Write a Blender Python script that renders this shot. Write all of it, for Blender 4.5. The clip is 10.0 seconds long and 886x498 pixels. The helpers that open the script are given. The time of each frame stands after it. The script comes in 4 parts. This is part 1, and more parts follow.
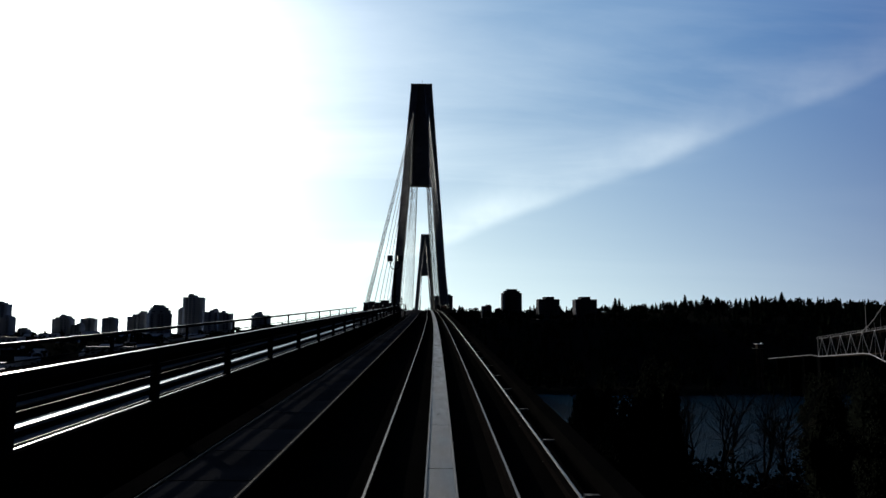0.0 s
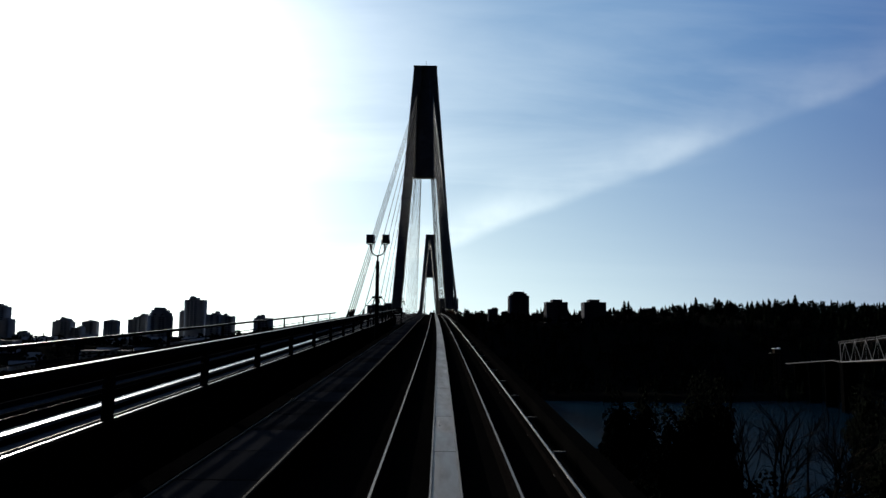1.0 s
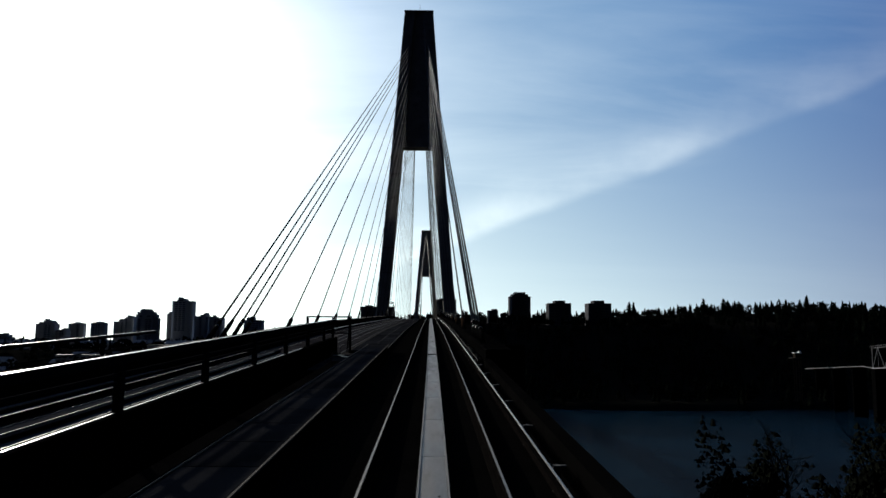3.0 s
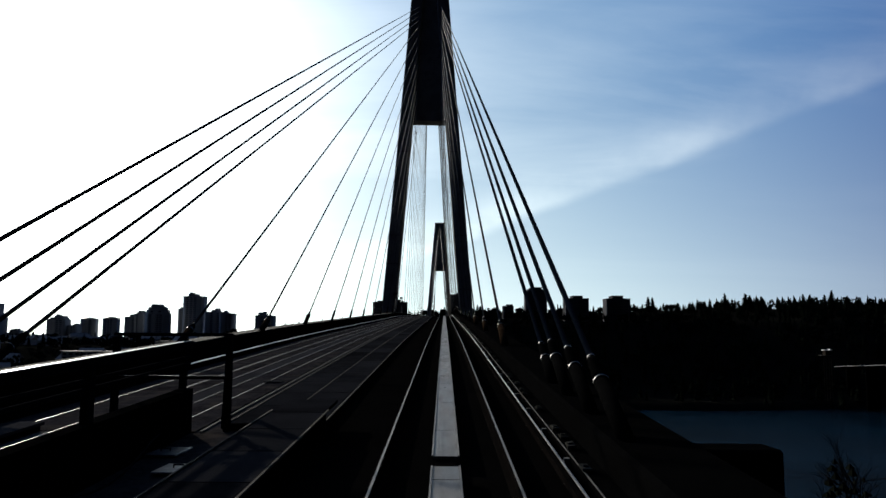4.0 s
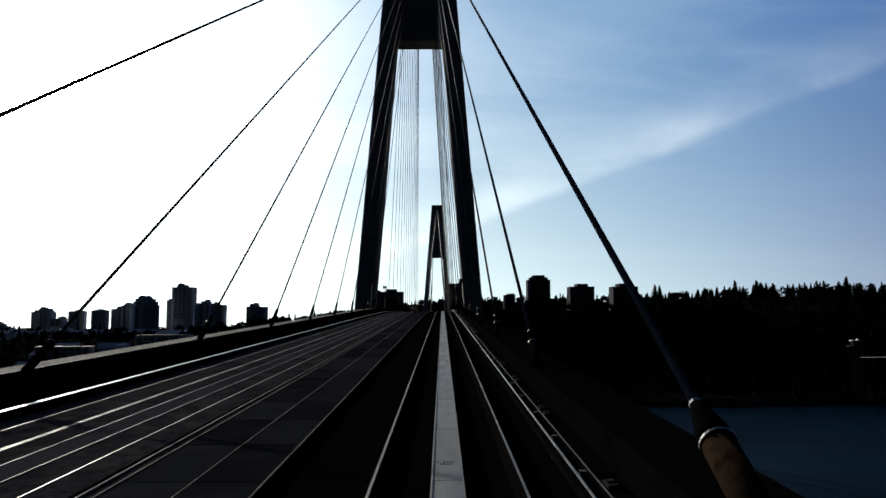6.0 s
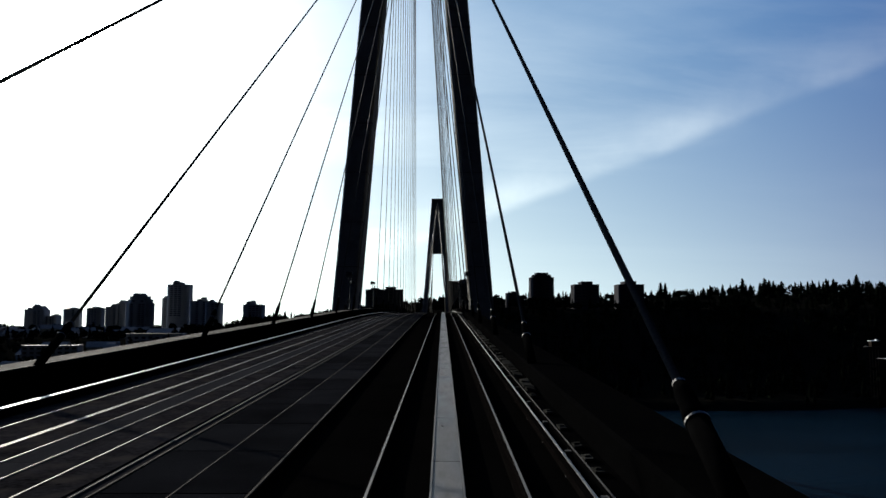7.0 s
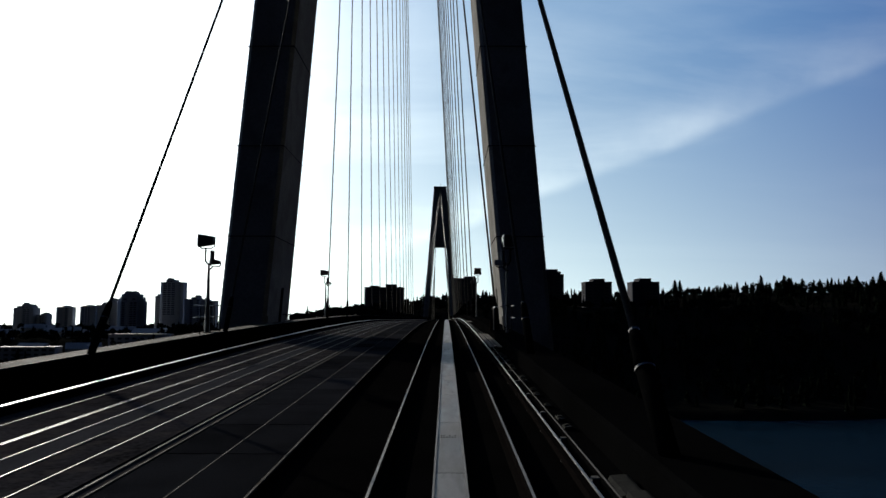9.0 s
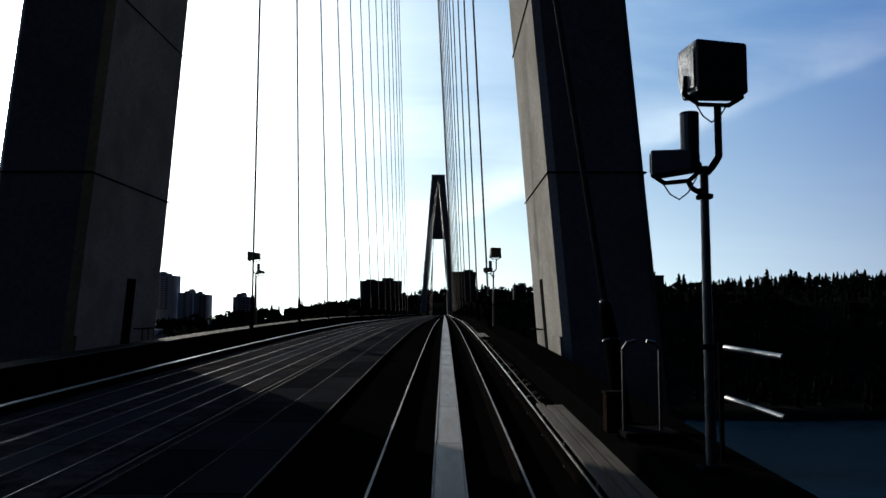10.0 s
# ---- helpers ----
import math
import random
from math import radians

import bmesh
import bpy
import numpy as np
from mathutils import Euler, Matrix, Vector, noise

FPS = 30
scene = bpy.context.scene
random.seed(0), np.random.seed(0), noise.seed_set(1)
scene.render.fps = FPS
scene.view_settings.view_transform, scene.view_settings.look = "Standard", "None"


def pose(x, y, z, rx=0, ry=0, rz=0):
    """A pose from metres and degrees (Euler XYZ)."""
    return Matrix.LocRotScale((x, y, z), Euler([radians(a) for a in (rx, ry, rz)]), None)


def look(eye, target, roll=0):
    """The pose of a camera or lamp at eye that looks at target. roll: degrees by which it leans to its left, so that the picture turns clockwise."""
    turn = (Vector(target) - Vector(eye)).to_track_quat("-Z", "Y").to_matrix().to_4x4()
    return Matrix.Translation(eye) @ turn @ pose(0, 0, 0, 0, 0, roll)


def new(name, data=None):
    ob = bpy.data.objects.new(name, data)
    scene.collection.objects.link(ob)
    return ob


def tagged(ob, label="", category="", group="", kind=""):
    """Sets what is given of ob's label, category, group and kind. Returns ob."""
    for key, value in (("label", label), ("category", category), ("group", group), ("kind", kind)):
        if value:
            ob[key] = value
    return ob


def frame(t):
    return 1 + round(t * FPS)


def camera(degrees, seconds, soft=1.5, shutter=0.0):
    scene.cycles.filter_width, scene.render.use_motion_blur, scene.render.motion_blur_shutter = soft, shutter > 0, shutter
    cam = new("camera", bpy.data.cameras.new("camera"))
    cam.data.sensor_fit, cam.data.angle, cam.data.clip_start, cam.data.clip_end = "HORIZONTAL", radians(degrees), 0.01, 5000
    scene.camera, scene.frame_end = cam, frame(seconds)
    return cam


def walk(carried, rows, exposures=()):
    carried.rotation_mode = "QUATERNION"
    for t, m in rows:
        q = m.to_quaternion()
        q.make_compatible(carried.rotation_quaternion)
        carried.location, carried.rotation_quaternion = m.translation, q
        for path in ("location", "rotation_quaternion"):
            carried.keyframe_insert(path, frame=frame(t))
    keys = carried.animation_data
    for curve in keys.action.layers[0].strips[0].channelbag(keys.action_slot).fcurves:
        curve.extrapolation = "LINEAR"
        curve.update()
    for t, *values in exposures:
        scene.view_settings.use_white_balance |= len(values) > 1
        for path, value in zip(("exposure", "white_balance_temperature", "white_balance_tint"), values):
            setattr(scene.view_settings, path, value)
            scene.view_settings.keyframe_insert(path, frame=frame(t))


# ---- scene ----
# camera: rides at the front window of a train on the right-hand track
cam = camera(59.48, 10.0, soft=1.5, shutter=0.0)
PATH = [
    (0, pose(-0.466, -221.880, -8.382, 96.372, -0.343, -1.113)),
    (0.5, pose(-0.355, -211.801, -7.911, 96.562, -0.493, -1.408)),
    (1, pose(-0.248, -201.712, -7.445, 96.568, -0.408, -0.729)),
    (1.5, pose(-0.148, -191.662, -6.982, 96.508, -0.129, -0.705)),
    (2, pose(-0.054, -181.610, -6.525, 96.801, -0.418, -1.271)),
    (2.5, pose(0.032, -171.612, -6.068, 96.563, -0.390, -0.795)),
    (3.8, pose(0.145, -145.844, -4.875, 96.862, -0.323, -1.243)),
    (4, pose(0.146, -141.907, -4.689, 96.299, -0.399, 0.076)),
    (4.5, pose(0.130, -132.080, -4.220, 96.175, 0.004, 0.937)),
    (5, pose(0.117, -122.000, -3.759, 96.621, -0.188, 0.865)),
    (5.5, pose(0.120, -112.080, -3.306, 95.881, 0.069, 0.006)),
    (7, pose(0.130, -81.378, -2.159, 95.356, -0.072, -0.014)),
    (7.5, pose(0.133, -71.179, -1.799, 95.319, 0.028, 0.471)),
    (8, pose(0.135, -61.042, -1.441, 95.257, -0.009, 0.496)),
    (8.5, pose(0.136, -50.984, -1.081, 95.271, -0.108, 0.495)),
    (9, pose(0.134, -41.001, -0.720, 95.201, -0.088, 0.235)),
    (9.5, pose(0.127, -31.078, -0.359, 94.952, -0.085, 0.268)),
    (10, pose(0.126, -21.190, -0.000, 94.746, -0.086, 0.117)),
]
walk(cam, PATH, ((0, 0.0), (9.0, 0.0), (9.5, 0.06), (10, 0.28)))

# ---- world and sun ----
SUN_AZ, SUN_EL = -31.0, 16.5          # degrees: bearing from +y towards +x, height
sun_dir = Vector((math.sin(radians(SUN_AZ)) * math.cos(radians(SUN_EL)),
                  math.cos(radians(SUN_AZ)) * math.cos(radians(SUN_EL)), math.sin(radians(SUN_EL))))
world = bpy.data.worlds.new("world")
scene.world = world
world.use_nodes = True


def build_sky():
    nt = world.node_tree
    nt.nodes.clear()
    N, L = nt.nodes.new, nt.links.new

    def math_node(op, a, b=None, clamp=False):
        n = N("ShaderNodeMath")
        n.operation, n.use_clamp = op, clamp
        for i, v in enumerate((a, b)):
            if v is None:
                continue
            if isinstance(v, (int, float)):
                n.inputs[i].default_value = v
            else:
                L(v, n.inputs[i])
        return n.outputs[0]

    def mixc(kind, fac, a, b):
        n = N("ShaderNodeMix")
        n.data_type, n.blend_type, n.clamp_factor = "RGBA", kind, False
        for k, v in ((0, fac), (6, a), (7, b)):
            if isinstance(v, (int, float)):
                n.inputs[k].default_value = v
            elif isinstance(v, tuple):
                n.inputs[k].default_value = (*v, 1)
            else:
                L(v, n.inputs[k])
        return n.outputs[2]

    sky = N("ShaderNodeTexSky")
    sky.sky_type, sky.sun_disc = "NISHITA", False
    sky.sun_elevation, sky.sun_rotation = radians(SUN_EL), radians(SUN_AZ)
    sky.air_density, sky.dust_density, sky.ozone_density = 1.0, 0.6, 2.0
    tc = N("ShaderNodeTexCoord")
    way = tc.outputs["Generated"]
    dot = N("ShaderNodeVectorMath")
    dot.operation = "DOT_PRODUCT"
    L(way, dot.inputs[0])
    dot.inputs[1].default_value = sun_dir
    c = math_node("MAXIMUM", dot.outputs["Value"], 0.0)
    sep = N("ShaderNodeSeparateXYZ")
    L(way, sep.inputs[0])
    height = math_node("MAXIMUM", sep.outputs[2], 0.0)
    # light scattered forward by the haze: blue far from the sun, white close to it, paler at the horizon
    low = math_node("POWER", math_node("SUBTRACT", 1.0, height), 5.4)
    halo = math_node("ADD", math_node("MULTIPLY", math_node("POWER", c, HALO_WIDE[1]), HALO_WIDE[0]),
                     math_node("MULTIPLY", math_node("POWER", c, HALO_TIGHT[1]), HALO_TIGHT[0]))
    rgb = N("ShaderNodeCombineColor")
    for k in range(3):
        body = math_node("MULTIPLY", math_node("POWER", c, SCATTER[k][1]), SCATTER[k][0])
        haze = math_node("MULTIPLY", math_node("MULTIPLY", low, math_node("POWER", c, 1.3)), HAZE[k])
        L(math_node("ADD", math_node("ADD", body, haze), halo), rgb.inputs[k])
    # thin cirrus: long streaks, stretched along one bearing
    zz = math_node("ADD", height, 0.16)
    comb = N("ShaderNodeCombineXYZ")
    L(math_node("DIVIDE", sep.outputs[0], zz), comb.inputs[0])
    L(math_node("DIVIDE", sep.outputs[1], zz), comb.inputs[1])
    mp = N("ShaderNodeMapping")
    mp.inputs["Rotation"].default_value = (0, 0, radians(CIRRUS_TURN))
    mp.inputs["Scale"].default_value = (0.35, 1.3, 1.0)
    L(comb.outputs[0], mp.inputs[0])
    nz = N("ShaderNodeTexNoise")
    nz.inputs["Scale"].default_value, nz.inputs["Detail"].default_value = 1.1, 8.0
    nz.inputs["Roughness"].default_value, nz.inputs["Distortion"].default_value = 0.58, 0.7
    L(mp.outputs[0], nz.inputs["Vector"])
    ramp = N("ShaderNodeMapRange")
    ramp.inputs[1].default_value, ramp.inputs[2].default_value = 0.44, 0.74
    L(nz.outputs[0], ramp.inputs[0])
    # one long contrail that has spread
    plane = N("ShaderNodeVectorMath")
    plane.operation = "DOT_PRODUCT"
    L(way, plane.inputs[0])
    plane.inputs[1].default_value = TRAIL_N
    n2 = N("ShaderNodeTexNoise")
    n2.inputs["Scale"].default_value, n2.inputs["Detail"].default_value = 5.0, 7.0
    L(way, n2.inputs["Vector"])
    n3 = N("ShaderNodeTexNoise")
    n3.inputs["Scale"].default_value, n3.inputs["Detail"].default_value = 9.0, 6.0
    L(way, n3.inputs["Vector"])
    off = math_node("ADD", plane.outputs["Value"], math_node("MULTIPLY", math_node("SUBTRACT", n2.outputs[0], 0.5), 0.030))

    def step(lo, hi):
        r = N("ShaderNodeMapRange")
        r.interpolation_type = "SMOOTHSTEP"
        r.inputs[1].default_value, r.inputs[2].default_value = lo, hi
        L(off, r.inputs[0])
        return r.outputs[0]

    # sharp lower edge, slow fade upwards
    sharp, fade = step(0.007, -0.009), step(-0.090, -0.006)
    streak = math_node("MULTIPLY", math_node("MULTIPLY", sharp, math_node("POWER", fade, 1.7)), math_node("MULTIPLY", math_node("MULTIPLY", math_node("POWER", n3.outputs[0], 2.0), 3.4), math_node("POWER", c, 1.5)))
    above = math_node("ADD", math_node("MULTIPLY", step(0.03, -0.03), 0.85), 0.15)
    cloud = math_node("ADD", math_node("MULTIPLY", math_node("MULTIPLY", ramp.outputs[0], CIRRUS), math_node("MULTIPLY", above, c)), math_node("MULTIPLY", streak, TRAIL))
    base = mixc("MULTIPLY", 1.0, sky.outputs[0], SKY_TINT)
    seen = mixc("ADD", 1.0, base, rgb.outputs[0])
    total = mixc("ADD", cloud, seen, CLOUD)
    bg = N("ShaderNodeBackground")
    bg.inputs["Strength"].default_value = SKY_STRENGTH
    L(total, bg.inputs[0])
    out = N("ShaderNodeOutputWorld")
    L(bg.outputs[0], out.inputs[0])


SKY_STRENGTH = 0.10
SKY_TINT = (0.022, 0.024, 0.029)
SCATTER = ((4.1, 3.52), (5.55, 2.10), (7.25, 0.96))   # per channel: amount, power of the cosine from the sun
HAZE = (9.7, 10.1, 6.7)
HALO_WIDE, HALO_TIGHT = (19.0, 22.0), (300.0, 220.0)
CLOUD = (2.0, 1.95, 1.55)
CIRRUS, TRAIL, CIRRUS_TURN = 1.25, 1.15, -35.0
TRAIL_N = (0.376, 0.097, -0.922)
build_sky()

sun_lamp = new("sun", bpy.data.lights.new("sun", "SUN"))
sun_lamp.data.energy, sun_lamp.data.angle, sun_lamp.data.color = 5.0, radians(0.5), (1.0, 0.93, 0.82)
sun_lamp.matrix_world = look((0, 0, 0), -sun_dir)

# ---- materials ----


def material(name, base, rough=0.8, metal=0.0, vary=0.35, scale=1.5, fine=30.0, bump=0.2, spec=0.5, rust=None, per=0.0, stretch=(1, 1, 1)):
    """Node material: broad stains and fine grain of the base colour, with bump; rust: a second colour in patches."""
    m = bpy.data.materials.new(name)
    m.use_nodes = True
    nt = m.node_tree
    N, L = nt.nodes.new, nt.links.new
    b = nt.nodes["Principled BSDF"]
    b.inputs["Roughness"].default_value, b.inputs["Metallic"].default_value = rough, metal
    b.inputs["Specular IOR Level"].default_value = spec
    tc = N("ShaderNodeTexCoord")
    mp = N("ShaderNodeMapping")
    mp.inputs["Scale"].default_value = stretch
    L(tc.outputs["Object"], mp.inputs[0])
    big, small = N("ShaderNodeTexNoise"), N("ShaderNodeTexNoise")
    big.inputs["Scale"].default_value, big.inputs["Detail"].default_value = scale, 6.0
    small.inputs["Scale"].default_value, small.inputs["Detail"].default_value = fine, 4.0
    for n in (big, small):
        L(mp.outputs[0], n.inputs["Vector"])
    add = N("ShaderNodeMath")
    add.operation = "ADD"
    L(big.outputs[0], add.inputs[0])
    L(small.outputs[0], add.inputs[1])
    source = add.outputs[0]
    if per:
        info = N("ShaderNodeObjectInfo")
        pm = N("ShaderNodeMath")
        pm.operation = "MULTIPLY_ADD"
        L(info.outputs["Random"], pm.inputs[0])
        pm.inputs[1].default_value = per
        L(source, pm.inputs[2])
        source = pm.outputs[0]
    ramp = N("ShaderNodeMapRange")
    ramp.inputs[1].default_value, ramp.inputs[2].default_value = 0.6, 1.4 + per
    ramp.inputs[3].default_value, ramp.inputs[4].default_value = 1 - vary, 1 + vary
    L(source, ramp.inputs[0])
    mul = N("ShaderNodeMix")
    mul.data_type, mul.blend_type = "RGBA", "MULTIPLY"
    mul.inputs[0].default_value = 1.0
    mul.inputs[6].default_value = (*base, 1)
    L(ramp.outputs[0], mul.inputs[7])
    col = mul.outputs[2]
    if rust:
        rn = N("ShaderNodeTexNoise")
        rn.inputs["Scale"].default_value, rn.inputs["Detail"].default_value = scale * 2.3, 8.0
        L(mp.outputs[0], rn.inputs["Vector"])
        rr = N("ShaderNodeMapRange")
        rr.inputs[1].default_value, rr.inputs[2].default_value = 0.5, 0.68
        L(rn.outputs[0], rr.inputs[0])
        mx = N("ShaderNodeMix")
        mx.data_type = "RGBA"
        L(rr.outputs[0], mx.inputs[0])
        L(col, mx.inputs[6])
        mx.inputs[7].default_value = (*rust, 1)
        col = mx.outputs[2]
    L(col, b.inputs["Base Color"])
    rv = N("ShaderNodeMapRange")
    rv.inputs[1].default_value, rv.inputs[2].default_value = 0.3, 0.7
    rv.inputs[3].default_value, rv.inputs[4].default_value = max(rough - 0.12, 0.03), min(rough + 0.12, 1.0)
    L(big.outputs[0], rv.inputs[0])
    L(rv.outputs[0], b.inputs["Roughness"])
    if bump:
        bp = N("ShaderNodeBump")
        bp.inputs["Strength"].default_value, bp.inputs["Distance"].default_value = bump, 0.02
        L(small.outputs[0], bp.inputs["Height"])
        L(bp.outputs[0], b.inputs["Normal"])
    return m


CONCRETE = material("concrete", (0.17, 0.166, 0.155), 0.95, vary=0.35, scale=0.35, fine=9.0, bump=0.25, spec=0.0, rust=(0.135, 0.130, 0.118))
# base lowered for the dark look of rough paving against the sun
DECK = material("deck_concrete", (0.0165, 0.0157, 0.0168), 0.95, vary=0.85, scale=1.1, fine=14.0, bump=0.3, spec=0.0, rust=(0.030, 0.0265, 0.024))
# near-black puts deep shade into the colour; bare concrete would be far lighter
NEAR_BLACK = material("near_black_matte", (0.0018, 0.0018, 0.0018), 1.0, vary=0.5, scale=0.5, fine=10.0, bump=0.08, spec=0.0)
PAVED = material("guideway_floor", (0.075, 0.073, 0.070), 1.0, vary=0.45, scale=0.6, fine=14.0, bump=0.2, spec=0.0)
# patchy grey, lighter than the beam to stand for light on its top
BEAMTOP = material("lit_beam_top", (0.010, 0.0092, 0.0085), 1.0, vary=0.7, scale=0.9, fine=12.0, bump=0.2, spec=0.02, rust=(0.006, 0.0055, 0.005))
LENS = material("lamp_glass", (0.05, 0.05, 0.05), 0.25, vary=0.15, scale=6.0, spec=0.2)
# near-black for grime and for the shade beside the walkway alike
BALLAST = material("grime_and_shade_black", (0.0020, 0.0019, 0.0018), 1.0, vary=0.5, scale=0.8, fine=18.0, bump=0.08, spec=0.0)
STEEL = material("dark_steel", (0.006, 0.006, 0.0065), 0.6, 0.0, vary=0.3, scale=2.0, fine=40.0, bump=0.03, spec=0.0)
GALV = material("galvanised_steel", (0.050, 0.050, 0.052), 0.40, 0.6, vary=0.25, scale=3.0, fine=50.0, bump=0.05)
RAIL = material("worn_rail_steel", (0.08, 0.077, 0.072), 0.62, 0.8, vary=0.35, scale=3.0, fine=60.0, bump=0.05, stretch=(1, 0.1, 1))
EDGE = material("plate_edge_strip", (0.045, 0.045, 0.045), 0.65, 0.6, vary=0.4, scale=3.0, fine=60.0, bump=0.05, stretch=(1, 0.1, 1))
EDGE_GREY = material("edge_grey", (0.055, 0.054, 0.052), 0.8, 0.0, vary=0.4, scale=3.0, fine=40.0, spec=0.03)
WALKEDGE = material("rusty_walkway_edge", (0.030, 0.028, 0.026), 0.9, vary=0.6, scale=3.0, fine=40.0, spec=0.02, rust=(0.014, 0.009, 0.006))
# toned far below rust so that sunlit rail sides stay dark
RAILSIDE = material("dark_rail_side", (0.0035, 0.003, 0.0027), 1.0, 0.0, vary=0.4, scale=4.0, fine=50.0, bump=0.04, spec=0.0)
ALU = material("weathered_aluminium", (0.050, 0.0495, 0.049), 0.6, 0.7, vary=0.7, scale=1.3, fine=22.0, bump=0.08, rust=(0.028, 0.027, 0.026), per=0.8, stretch=(3, 0.5, 1))
DULL = material("matte_aluminium", (0.024, 0.024, 0.0255), 1.0, 0.0, vary=0.3, scale=1.2, fine=22.0, bump=0.1, spec=0.0, per=0.5, stretch=(3, 0.5, 1))
BRIGHT = material("polished_aluminium", (0.30, 0.30, 0.30), 0.4, 1.0, vary=0.2, scale=1.2, fine=22.0, bump=0.03, stretch=(3, 0.5, 1))
GRATE = material("walkway_grating", (0.0100, 0.0103, 0.0115), 1.0, 0.0, vary=0.8, scale=1.4, fine=60.0, bump=0.6, per=0.7, spec=0.0)
SHEATH = material("cable_sheath", (0.075, 0.070, 0.062), 0.62, vary=0.4, scale=1.0, fine=30.0, bump=0.05, spec=0.10)
RUBBER = material("boot_rubber", (0.002, 0.002, 0.002), 0.9, vary=0.4, scale=3.0, fine=30.0, spec=0.0)
TUBE = material("rust_stained_tube", (0.011, 0.007, 0.0045), 0.95, 0.0, vary=0.4, scale=3.0, fine=30.0, rust=(0.005, 0.003, 0.002), spec=0.0)
BRIGHT_STRIP = material("bright_strip_steel", (0.22, 0.215, 0.205), 0.45, 0.9, vary=0.45, scale=1.5, fine=40.0, bump=0.05, stretch=(1, 0.15, 1))
WHITE = material("pale_clamp_metal", (0.06, 0.06, 0.06), 0.5, 0.5, vary=0.1, scale=4.0)
# the blue of the reflected sky is put into this base colour
WATER_C = (0.0009, 0.0062, 0.0125)
# shade of the backlit banks is put into earth and foliage: near-black
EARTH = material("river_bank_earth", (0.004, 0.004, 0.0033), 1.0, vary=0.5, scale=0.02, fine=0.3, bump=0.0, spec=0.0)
BARK = material("bark", (0.012, 0.010, 0.008), 1.0, vary=0.4, scale=2.0, fine=20.0, spec=0.0)
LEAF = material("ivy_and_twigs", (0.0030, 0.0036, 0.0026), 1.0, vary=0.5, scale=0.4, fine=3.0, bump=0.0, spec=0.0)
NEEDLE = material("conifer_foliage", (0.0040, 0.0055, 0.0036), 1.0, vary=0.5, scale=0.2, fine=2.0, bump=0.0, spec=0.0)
# colour raised so that walls turned from the sun still show grey
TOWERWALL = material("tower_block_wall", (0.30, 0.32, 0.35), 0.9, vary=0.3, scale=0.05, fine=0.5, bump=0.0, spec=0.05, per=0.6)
# darker copy of the wall for towers standing as backlit silhouettes
DARKWALL = material("silhouette_wall", (0.06, 0.06, 0.065), 0.95, vary=0.3, scale=0.05, fine=0.5, bump=0.0, spec=0.0, per=0.4)
ROOF = material("house_roof", (0.16, 0.15, 0.15), 0.8, vary=0.4, scale=0.4, fine=4.0, spec=0.1, per=0.8)
BALCONY = material("balcony_slab", (0.36, 0.37, 0.39), 0.9, vary=0.2, scale=0.2, fine=2.0, bump=0.0, spec=0.1)
GLASS = material("dark_window_band", (0.03, 0.035, 0.045), 0.15, vary=0.2, scale=0.2, fine=2.0, bump=0.0)
HOUSING = material("black_lamp_housing", (0.02, 0.02, 0.022), 0.5, 0.2, vary=0.3, scale=6.0, fine=60.0)
PLANK = material("weathered_timber", (0.030, 0.027, 0.023), 0.95, vary=0.8, rust=(0.016, 0.012, 0.010), spec=0.05, per=1.0, scale=3.0, fine=30.0, stretch=(1, 0.1, 1))
OLDSTEEL = material("old_bridge_steel", (0.02, 0.016, 0.013), 0.95, 0.0, vary=0.3, scale=0.3, fine=3.0, spec=0.0)
TRUSS = material("pale_truss_paint", (0.20, 0.197, 0.20), 0.9, 0.0, vary=0.25, scale=0.3, fine=3.0, spec=0.0)

LID = material("trough_lid", (0.021, 0.0205, 0.018), 1.0, vary=0.85, scale=2.0, fine=20.0, spec=0.0, per=0.9)
SHEET = material("white_roof_sheet", (0.75, 0.75, 0.73), 0.35, 0.3, vary=0.15, scale=0.6, fine=6.0, bump=0.05)

# ---- helpers for building ----


def part(name, bm, mat, parent=None, label=""):
    """One mesh object out of a bmesh, under parent."""
    me = bpy.data.meshes.new(name)
    bmesh.ops.recalc_face_normals(bm, faces=bm.faces)
    bm.to_mesh(me)
    bm.free()
    me.materials.append(mat)
    ob = new(name, me)
    if parent is not None:
        ob.parent = parent
    if label:
        ob["label"] = label
    return ob


def mesh_part(name, verts, faces, mat, parent=None, label="", smooth=False):
    me = bpy.data.meshes.new(name)
    me.from_pydata(verts, [], faces)
    me.materials.append(mat)
    if smooth:
        me.shade_smooth()
    ob = new(name, me)
    if parent is not None:
        ob.parent = parent
    if label:
        ob["label"] = label
    return ob


def thing(name, label, category, group="", kind="", at=(0, 0, 0)):
    ob = new(name)
    ob.empty_display_size = 0.2
    ob.location = at
    return tagged(ob, label, category, group, kind)


def boxes(*specs, bevel=0.0):
    """A bmesh of boxes (x0, x1, y0, y1, z0, z1)."""
    bm = bmesh.new()
    for x0, x1, y0, y1, z0, z1 in specs:
        m = Matrix.Translation(((x0 + x1) / 2, (y0 + y1) / 2, (z0 + z1) / 2)) @ Matrix.Diagonal((x1 - x0, y1 - y0, z1 - z0, 1))
        bmesh.ops.create_cube(bm, size=1.0, matrix=m)
    if bevel:
        bmesh.ops.bevel(bm, geom=bm.edges[:], offset=bevel, segments=1, affect="EDGES")
    return bm


def rod(bm, a, b, r0, r1=None, n=8):
    """A closed tapered rod from a to b, added to bm."""
    a, b = Vector(a), Vector(b)
    d = b - a
